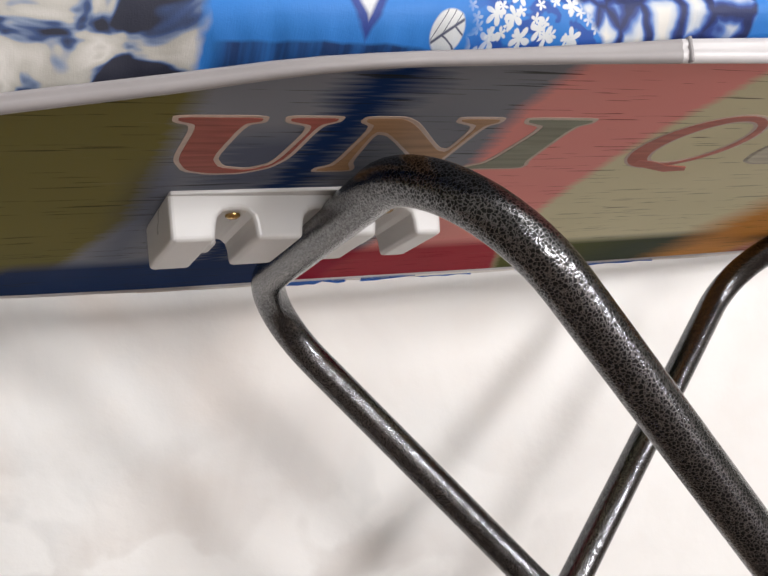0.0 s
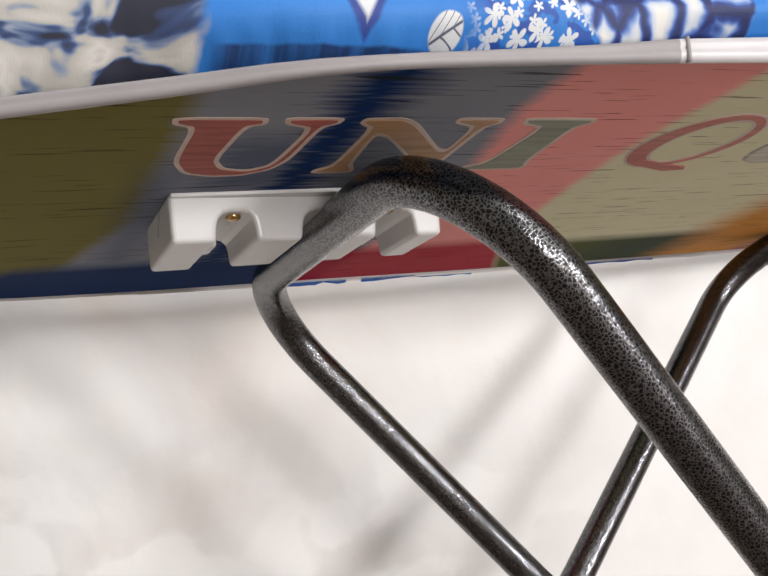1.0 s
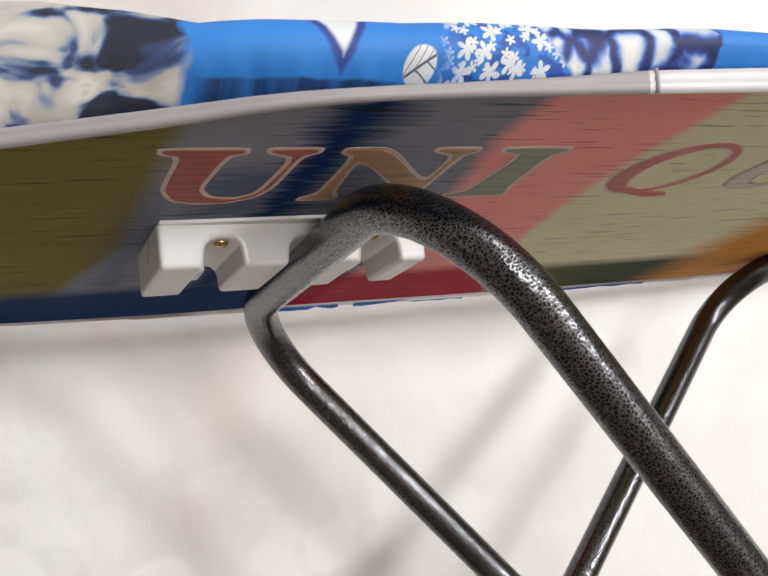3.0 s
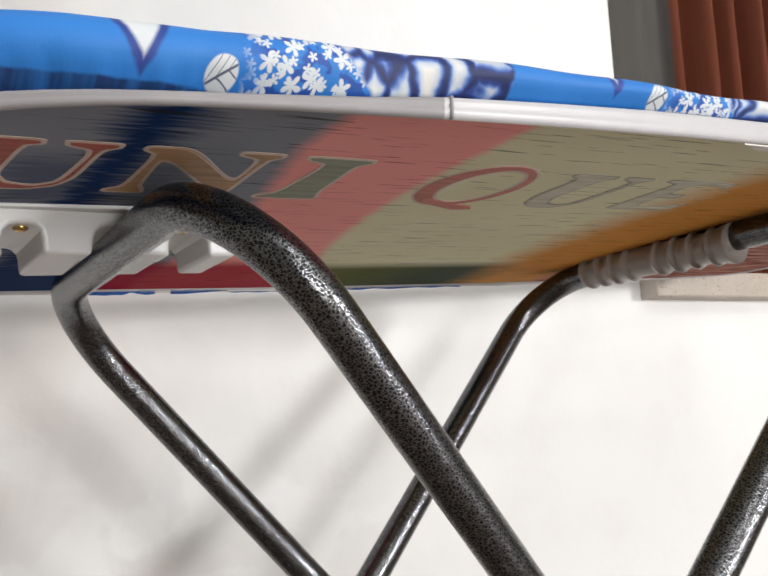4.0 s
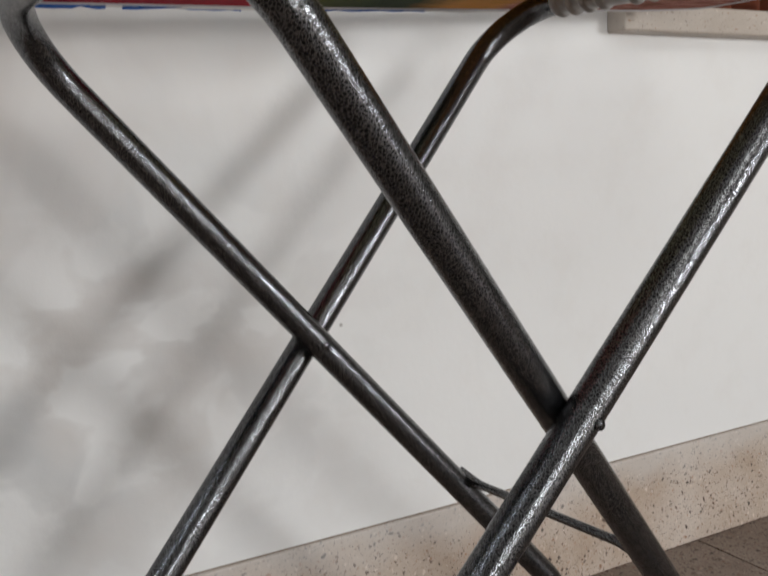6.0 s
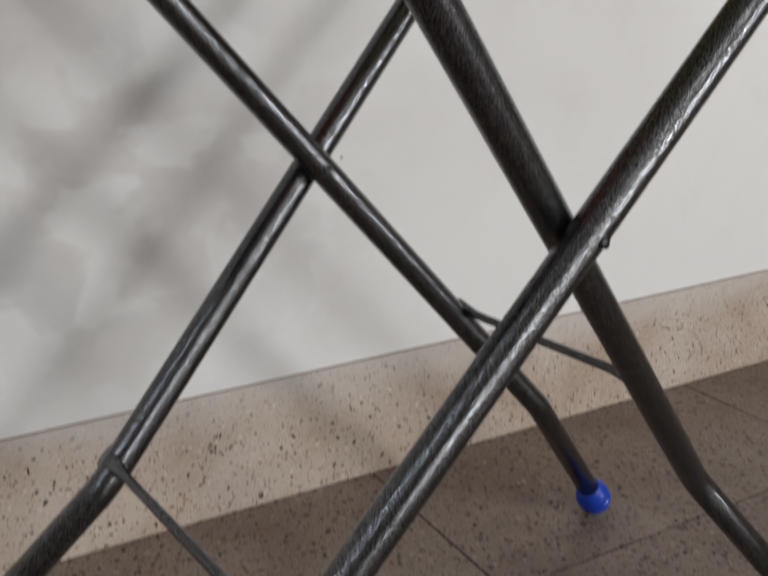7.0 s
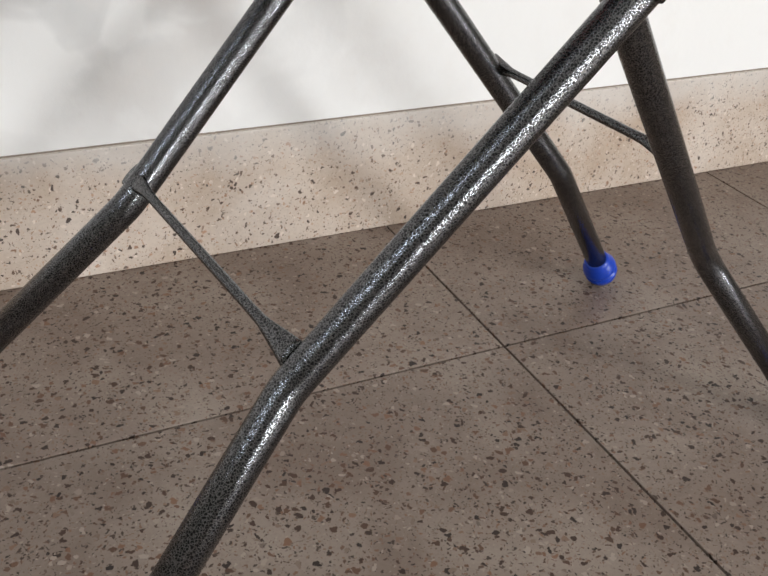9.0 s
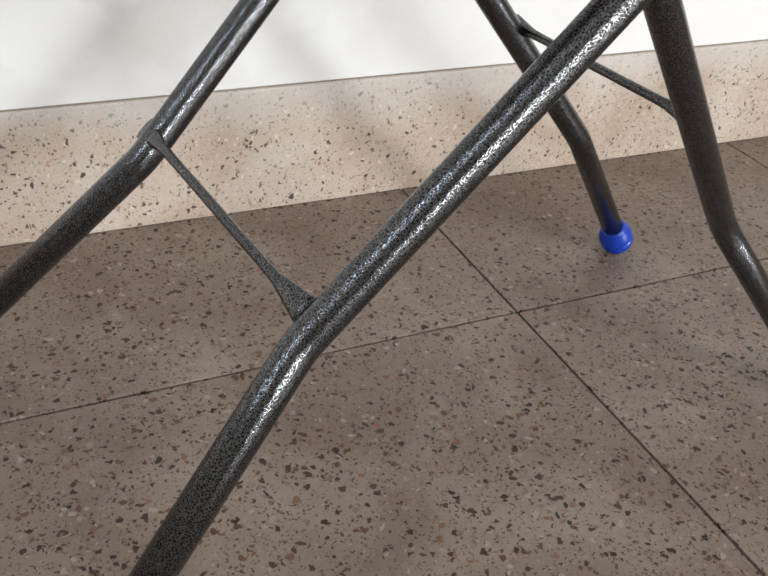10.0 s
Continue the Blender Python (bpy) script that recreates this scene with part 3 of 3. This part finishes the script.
# edging strip round the panel
edging = [(0.0020, 0.02), (0.0002, 0.0), (-0.0010, 0.14), (-0.0016, 0.40), (-0.0010, 0.55), (-0.0018, 0.68), (-0.0012, 0.90), (0.0022, 1.0)]
EDGE_LOW = -0.0018


def lip(a):
    """Height of the strip's upper edge over the underside: it stands wider towards the square end."""
    return float(np.interp(a, (-0.45, -0.37, -0.336, -0.30, -0.26, -0.213, -0.167, -0.03, 0.10), (0.0066, 0.0060, 0.0052, 0.0042, 0.0047, 0.0064, 0.0095, 0.0124, 0.0130)))


trim = part("edging", rings_mesh(RIM, [(lambda i, q=q: (q[0], EDGE_LOW + q[1] * (lip(RIM[i][0]) - EDGE_LOW))) for q in edging], loop=True), M_TRIM, stand, "grey-white plastic edging strip round the panel")
trim.data.materials.append(M_TRIM_NEW)
for poly in trim.data.polygons:
    if poly.center.x > -0.1635 or poly.center.y > 0.0:
        poly.material_index = 1
# joint of the strip, and a loose paper flap
part("joint_clip", box(bmesh.new(), (-0.1645, -0.2318, 0.8003), (-0.1628, -0.2285, 0.8118), 0.0006), M_TRIM, trim, "seam in the edging")


def pleat(i, amount):
    s = i / len(FINE) * RIM_LENGTH
    w = math.sin(s * 2 * math.pi / 0.0135 + 1.8 * math.sin(s * 31.0)) * 0.5 + 0.5 * math.sin(s * 2 * math.pi / 0.031 + 2.0 * math.sin(s * 13.0))
    return amount * w


def swell(i):
    s = i / len(FINE) * RIM_LENGTH
    return 0.0025 * math.sin(s * 23.0) + 0.0018 * math.sin(s * 57.0 + 1.0)


def tuck(i):
    """How far the cloth is drawn in under its bulge: most at the rounded nose, little along the straight side."""
    return float(np.interp(FINE[i][0], (-0.40, -0.36, -0.27, -0.20), (0.35, 1.0, 0.8, 0.1)))


def crown_of(a):
    """Height of the padded edge over the underside: thickest at the rounded nose."""
    return float(np.interp(a, (-0.50, -0.42, -0.385, -0.36, -0.28, -0.21, -0.16, -0.06, 0.10), (0.0680, 0.0600, 0.0490, 0.0385, 0.0325, 0.0318, 0.0295, 0.0278, 0.0262)))


def over(i, share, dip=0.0):
    """A height between the strip's edge and the crown, by its share."""
    low, high = lip(FINE[i][0]) - 0.001, crown_of(FINE[i][0])
    return low + (high - low) * share + dip


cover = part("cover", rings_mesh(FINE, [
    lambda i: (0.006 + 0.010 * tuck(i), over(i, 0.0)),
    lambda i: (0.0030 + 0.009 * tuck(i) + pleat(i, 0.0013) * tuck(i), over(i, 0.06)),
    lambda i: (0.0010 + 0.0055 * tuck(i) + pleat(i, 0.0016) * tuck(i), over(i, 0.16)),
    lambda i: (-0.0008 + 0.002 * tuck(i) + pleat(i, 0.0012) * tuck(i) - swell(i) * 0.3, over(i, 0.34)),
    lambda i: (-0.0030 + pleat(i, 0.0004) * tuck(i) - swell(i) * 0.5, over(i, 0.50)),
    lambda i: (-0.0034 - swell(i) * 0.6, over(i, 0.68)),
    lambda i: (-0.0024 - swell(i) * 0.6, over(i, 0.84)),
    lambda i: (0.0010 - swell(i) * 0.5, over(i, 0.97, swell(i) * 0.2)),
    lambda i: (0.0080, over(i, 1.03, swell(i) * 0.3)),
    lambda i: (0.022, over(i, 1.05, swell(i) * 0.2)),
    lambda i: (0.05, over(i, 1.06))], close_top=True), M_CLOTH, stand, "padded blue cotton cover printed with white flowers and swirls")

# letters printed on the panel, as flat pieces under it
INK = {"red": ink("red_print", (0.42, 0.115, 0.09), 0.4), "tan": ink("tan_print", (0.47, 0.29, 0.165)), "green": ink("green_print", (0.27, 0.285, 0.215)),
       "rose": ink("rose_print", (0.50, 0.17, 0.13)), "faint": ink("faint_print", (0.46, 0.435, 0.36), 0.5), "sage": ink("sage_print", (0.58, 0.56, 0.44))}
LETTER_U = [(0.0, 0.0), (0.041, 0.0), (0.042, 0.008), (0.034, 0.011), (0.031, 0.053), (0.037, 0.066), (0.050, 0.070), (0.060, 0.062), (0.063, 0.013), (0.050, 0.008), (0.048, 0.0),
            (0.076, 0.0), (0.076, 0.007), (0.069, 0.012), (0.068, 0.055), (0.062, 0.071), (0.048, 0.079), (0.032, 0.079), (0.018, 0.073), (0.010, 0.055), (0.010, 0.012), (0.001, 0.008)]
LETTER_N = [(0.0, 0.0), (0.024, 0.0), (0.064, 0.050), (0.061, 0.012), (0.048, 0.007), (0.047, 0.0), (0.073, 0.0), (0.074, 0.007), (0.068, 0.012), (0.071, 0.076), (0.063, 0.076), (0.013, 0.015),
            (0.018, 0.063), (0.023, 0.072), (0.023, 0.078), (0.0, 0.078), (0.0, 0.072), (0.008, 0.066), (0.007, 0.013), (-0.001, 0.007)]
LETTER_I = [(-0.001, 0.0), (0.043, 0.0), (0.044, 0.007), (0.037, 0.013), (0.042, 0.064), (0.046, 0.072), (0.045, 0.079), (0.003, 0.079), (0.003, 0.073), (0.014, 0.066), (0.016, 0.013), (0.002, 0.008)]
LETTER_E = [(0.0, 0.0), (0.074, 0.0), (0.076, 0.018), (0.068, 0.010), (0.034, 0.009), (0.034, 0.032), (0.054, 0.031), (0.056, 0.044), (0.034, 0.042), (0.036, 0.066), (0.068, 0.064), (0.082, 0.052), (0.082, 0.074), (0.012, 0.076), (0.012, 0.068), (0.014, 0.010), (0.0, 0.007)]


def shrink(outline, d):
    p = np.array(outline)
    e = np.roll(p, -1, 0) - p
    e = e / np.linalg.norm(e, axis=1)[:, None]
    n = np.stack([-e[:, 1], e[:, 0]], 1)
    m = n + np.roll(n, 1, 0)
    m = m / np.maximum((m * m).sum(1), 0.5)[:, None] * 2
    return [tuple(q) for q in p + m * d]


def rounded(outline, times=3):
    """Corners of a closed outline cut twice, so that they turn softly."""
    p = np.array(outline)
    for _ in range(times):
        q = np.roll(p, -1, 0)
        p = np.stack([p * 0.84 + q * 0.16, p * 0.16 + q * 0.84], 1).reshape(-1, 2)
    return [tuple(v) for v in p]


def letter(name, outline, a0, fill, rim=M_CREAM):
    low = [(a0 + x, -0.160 + y) for x, y in rounded(outline)]
    base = part(name, slab_of(bmesh.new(), low, lambda a, b: under(a, b) - 0.00025, lambda a, b: under(a, b) + 0.001), rim, panel, "printed capital letter with a pale outline", smooth=False)
    inner = [(a0 + x, -0.160 + y) for x, y in rounded(shrink(outline, 0.0025))]
    part("fill", slab_of(bmesh.new(), inner, lambda a, b: under(a, b) - 0.00045, lambda a, b: under(a, b) + 0.0005), fill, base, smooth=False)


letter("letter_u", LETTER_U, -0.372, INK["red"])
letter("letter_n", LETTER_N, -0.2862, INK["tan"])
letter("letter_i", LETTER_I, -0.2015, INK["green"])
letter("letter_u", LETTER_U, -0.008, INK["sage"], INK["faint"])
letter("letter_e", LETTER_E, 0.084, INK["sage"], INK["faint"])


def letter_ring(centre, outer, inner, lift, mat, name, parent, shift=0.004):
    bm = bmesh.new()
    n, rows = 56, []
    for rx, ry, dz, off in ((*outer, 0.001, 0.0), (*outer, -lift, 0.0), (*inner, -lift, shift), (*inner, 0.001, shift)):
        row = []
        for i in range(n):
            t = 2 * math.pi * i / n
            a, b = centre[0] + off + rx * math.cos(t), centre[1] + ry * math.sin(t)
            row.append(bm.verts.new((a, b, under(a, b) + dz)))
        rows.append(row)
    for r0, r1 in zip(rows, rows[1:] + rows[:1]):
        for i in range(n):
            bm.faces.new((r0[i], r0[(i + 1) % n], r1[(i + 1) % n], r1[i]))
    return part(name, bm, mat, parent, smooth=False)


q_base = letter_ring((-0.0615, -0.122), (0.038, 0.0445), (0.024, 0.0335), 0.00025, M_CREAM, "letter_q", panel)
letter_ring((-0.0615, -0.122), (0.0362, 0.0427), (0.0262, 0.0358), 0.00045, INK["rose"], "fill", q_base)
part("tail", slab_of(bmesh.new(), [(-0.081, -0.094), (-0.065, -0.090), (-0.047, -0.082), (-0.029, -0.078), (-0.025, -0.072), (-0.041, -0.070), (-0.061, -0.078), (-0.079, -0.086)],
                     lambda a, b: under(a, b) - 0.0007, lambda a, b: under(a, b) + 0.001), INK["rose"], q_base, smooth=False)
# torn white paper at the rim
part("paper_flap", slab_of(bmesh.new(), [(0.052, -0.2385), (0.075, -0.231), (0.12, -0.2325), (0.19, -0.2375), (0.12, -0.2395)],
                           lambda a, b: under(a, b) - 0.0030, lambda a, b: under(a, b) - 0.0022), M_PAPER, panel, "torn scrap of white paper at the rim", smooth=False)


# ---- leg frames ----
def leg_frame(name, radius, slope, half, spread, top, bend_z, feet, bend_r, label):
    """A hoop of tube: crossbar under the board, two legs drawing together downwards, splayed at the feet.
    top: place along the board and height of the crossbar, which leans with the board; feet: (a, b) of the near and the far one."""
    def at(z, side):
        return Vector((slope * (z - PIVOT_Z), side * (half + spread * (z - PIVOT_Z)), z))

    def crown(side):
        q = at(top[1], side)
        return Vector((top[0] + top[2] * side, q.y, top[1] - 0.04 * q.y))
    foot = {s: Vector((*feet[s], 0.022)) for s in (-1, 1)}
    line = fillet([foot[-1], at(bend_z, -1), crown(-1), crown(1), at(bend_z, 1), foot[1]], [0.08, bend_r, bend_r, 0.08], 16)
    fr = part(name, tube(bmesh.new(), line, radius, 28), M_TUBE, stand, label)
    prof = [(0.026, 0.0130), (0.0255, 0.0150), (0.020, 0.0156), (0.0175, 0.0170), (0.011, 0.0200), (0.006, 0.0212), (0.0045, 0.0206), (0.0035, 0.0188), (0.002, 0.0188), (0.001, 0.0206),
            (-0.005, 0.0206), (-0.012, 0.0180), (-0.017, 0.0115), (-0.0195, 0.0)]
    for s in (-1, 1):
        away = (foot[s] - at(bend_z, s)).normalized()
        pts = [foot[s] - away * d for d, _ in prof]
        where = [(prof[0][0] - d) / (prof[0][0] - prof[-1][0]) for d, _ in prof]
        part("foot_cap", tube(bmesh.new(), pts, lambda u: max(0.0006, float(np.interp(u, where, [r for _, r in prof]))), 24), M_BLUE, fr, "blue plastic foot cap")
    return fr, at


frame_a, leg_a = leg_frame("inner_leg_frame", TUBE_R, -0.8726, HALF, 0.1492, (-0.253, 0.771, 0.008), 0.19, {-1: (0.368, -0.192), 1: (0.380, 0.120)}, 0.075,
                           "dark grey hammered-paint tube hoop hooked in the height rack")
frame_b, leg_b = leg_frame("outer_leg_frame", OUTER_R, 0.9152, HALF + 0.0245, 0.1116, (0.296, 0.802, 0.0), 0.235, {-1: (-0.428, -0.203), 1: (-0.43, 0.20)}, 0.07,
                           "dark grey hammered-paint tube hoop held under the board")


def brace(parent, at, z, da, dz):
    """Thin rod between two legs, its ends hammered flat and welded on."""
    p, q = at(z, -1) + Vector((da, TUBE_R * 0.7, dz)), at(z, 1) + Vector((da, TUBE_R * 0.9, dz))
    line = [p.lerp(q, t) for t in (0, 0.02, 0.05, 0.09, 0.14, 0.2, 0.5, 0.8, 0.86, 0.91, 0.95, 0.98, 1.0)]

    def r(u):
        e = min(u, 1 - u)
        flat = max(0.0, 1 - e / 0.15)
        return (0.0042 + 0.0068 * flat, 0.0044 - 0.0022 * flat)
    return part("brace", tube(bmesh.new(), line, r, 14), M_TUBE, parent, "thin steel brace with flattened ends")


brace(frame_a, leg_a, 0.3136, 0.0070, 0.0062)
brace(frame_b, leg_b, 0.2500, -0.0068, 0.0062)
# pivot rivets through both frames
for s in (-1, 1):
    bm = bmesh.new()
    y0 = HALF - TUBE_R - 0.0018
    y1 = HALF + 0.0245 + OUTER_R + 0.0018
    tube(bm, [(0, s * y0, PIVOT_Z), (0, s * (y0 + 0.002), PIVOT_Z), (0, s * (y1 - 0.002), PIVOT_Z), (0, s * y1, PIVOT_Z)], 0.0036, 14)
    part("pivot_rivet", bm, M_TUBE, frame_b, "steel pivot rivet")


# ---- height rack ----
def rack():
    """White plastic rack with four hooked teeth, screwed under the board."""
    a0, b0 = -0.354, -0.053
    rk = tagged(new("height_rack"), "white plastic height rack with hooked teeth")
    rk.parent = stand

    DEEP, ROOF, FAR = 0.0262, 0.0095, 0.0150
    teeth = ((0.0, 0.0255), (0.0470, 0.0755), (0.0985, 0.1215), (0.1465, 0.1660))

    def near(a):
        return b0 + 0.08 * (a - a0)

    def comb():
        """The rack's side view: teeth with rounded slots between them, as (place along it, depth)."""
        line = [(a0, 0.0)]
        for n, (al, ah) in enumerate(teeth):
            line += [(a0 + al + 0.001, DEEP), (a0 + ah - 0.001, DEEP)]
            if n < 3:
                nxt = teeth[n + 1][0]
                for j in range(4):
                    t = j / 3 * math.pi / 2
                    line.append((a0 + ah + 0.0075 * (1 - math.cos(t)), ROOF + 0.0075 * (1 - math.sin(t))))
                for j in range(4):
                    t = j / 3 * math.pi / 2
                    line.append((a0 + nxt - 0.0075 * (1 - math.sin(t)), ROOF + 0.0075 * (1 - math.cos(t))))
        return line + [(a0 + teeth[-1][1], 0.0)]
    bm = bmesh.new()
    line = comb()
    front = [bm.verts.new((a, near(a), under(a, near(a)) - d)) for a, d in line]
    back = [bm.verts.new((a, FAR, under(a, FAR) - d)) for a, d in line]
    n = len(line)
    for i in range(n):
        bm.faces.new((front[i], front[(i + 1) % n], back[(i + 1) % n], back[i]))
    bm.faces.new(front[::-1])
    bm.faces.new(back)
    bmesh.ops.recalc_face_normals(bm, faces=bm.faces)
    sharp = [e for e in bm.edges if len(e.link_faces) == 2 and e.calc_face_angle(0.0) > 0.6]
    bmesh.ops.bevel(bm, geom=sharp, offset=0.0027, segments=3, affect='EDGES', profile=0.5)
    part("toothed_bar", bm, M_WHITE, rk, smooth=False)
    # thin flange along the panel and a nub that holds the tube in its slot
    bm = box(bmesh.new(), (a0 + 0.001, b0 - 0.0015, -0.0022), (a0 + 0.165, FAR - 0.002, 0.001), 0.0008, 2)
    for v in bm.verts:
        v.co.z += under(v.co.x, v.co.y)
    part("flange", bm, M_WHITE, rk)
    for ah in (0.0255, 0.1215):
        bm = box(bmesh.new(), (a0 + ah - 0.004, -0.030, -0.0235), (a0 + ah + 0.0045, -0.010, -0.0180), 0.0018, 2)
        for v in bm.verts:
            v.co.z += under(v.co.x, v.co.y)
        part("nub", bm, M_WHITE, rk)
    for al in (0.0375, 0.1300):
        bm = bmesh.new()
        a, b = a0 + al, b0 + 0.014
        z = under(a, b) - 0.0095
        tube(bm, [(a, b, z + 0.002), (a, b, z - 0.0012), (a, b, z - 0.0024)], lambda u: 0.0042 if u < 0.9 else 0.0022, 16)
        part("screw", bm, M_BRASS, rk, "brass screw")
    return rk


rack()


# ---- sleeve on the far crossbar ----
def sleeve():
    a, z = leg_b(0.798, 1).x, 0.798
    bm = bmesh.new()
    prof, b = [], 0.122
    while b > -0.058:
        s = (0.122 - b) / 0.18
        rib = max(math.exp(-((s - c) / 0.016) ** 2) for c in (0.03, 0.13, 0.23, 0.34, 0.55, 0.66, 0.77, 0.89))
        prof.append((b, 0.0152 + 0.0030 * rib + 0.004 * max(0.0, s - 0.88) / 0.12))
        b -= 0.0009
    tube(bm, [(a, q, z) for q, _ in prof], lambda u: float(np.interp(u, np.linspace(0, 1, len(prof)), [r for _, r in prof])), 24)
    return part("sleeve", bm, M_CLEAR, stand, "ribbed milky plastic sleeve round the crossbar")


sleeve()
# lining that peeps out under the far rim: white, with scraps of blue
def lining(name, a0, a1, drop, mat, label, seed):
    n = 9
    xs = [a0 + (a1 - a0) * i / n for i in range(n + 1)]
    rim = [float(np.interp(x, FAR_A, FAR_B)) for x in xs]
    bm = bmesh.new()
    rows = []
    for off, dz in ((-0.001, 0.004), (-0.001, None), (0.0006, None), (0.0006, 0.004)):
        low = random.Random(seed)
        rows.append([bm.verts.new((x, b + off, under(x, b) + (dz if dz is not None else -drop * low.uniform(0.5, 1.0)))) for x, b in zip(xs, rim)])
    for r0, r1 in zip(rows, rows[1:]):
        for i in range(n):
            bm.faces.new((r0[i], r0[i + 1], r1[i + 1], r1[i]))
    return part(name, bm, mat, stand, label)


M_SCRAP = plain("blue_cloth_edge", (0.03, 0.12, 0.42), 0.7)
lining("lining", -0.33, 0.42, 0.0040, M_PAPER, "thin white lining under the far rim", 3)
for a0, a1, sd in ((-0.215, -0.15, 5), (-0.135, -0.02, 6), (0.03, 0.20, 7)):
    lining("cloth_scrap", a0, a1, 0.0050, M_SCRAP, "blue cloth edge under the far rim", sd)
tab = box(bmesh.new(), (0.40, 0.155, 0.0), (0.425, 0.167, 0.003), 0.001)
for v in tab.verts:
    v.co.z += under(v.co.x, v.co.y) - 0.004
part("staple_tab", tab, M_WHITE, stand, "small white plastic tab")


# ---- pieces of floor and skirting ----
TILE, GAP = 0.60, 0.0015


def tile_mesh(name, w, d, h, mat):
    return mesh_of(name, box(bmesh.new(), (GAP, GAP, -h), (w - GAP, d - GAP, 0.0), 0.0003, 1), mat, smooth=False)


shapes = {}
for i in range(-5, 7):
    for j in range(-8, 1):
        x, y = max(i * TILE, X0), max(j * TILE, Y0)
        w, d = (i + 1) * TILE - x, (WALL_Y - 0.0005 if j == 0 else TILE + j * TILE - y)
        key = (round(w, 3), round(d, 3))
        if key not in shapes:
            shapes[key] = tile_mesh("tile", w, d, 0.012, M_FLOOR)
        ob = new("tile", shapes[key])
        ob.parent = floor
        ob.location = (x, y, 0.0)
SLAB = 1.57


def skirting_mesh(x):
    """One slab of skirting that starts at x; its top runs a little out of level."""
    bm = box(bmesh.new(), (0.0006, -0.006, 0.0005), (SLAB - 0.0006, 0.004, 1.0), 0.0015, 2)
    for v in bm.verts:
        if v.co.z > 0.5:
            v.co.z += SKIRT_TOP + SKIRT_RISE * (x + v.co.x) - 1.0
    return mesh_of("skirting_slab", bm, M_BASE, smooth=False)


for i in range(-1, 3):
    ob = new("skirting_slab", skirting_mesh(i * SLAB - 0.64))
    ob.parent = baseboard
    ob.location = (i * SLAB - 0.64, WALL_Y, 0.0)
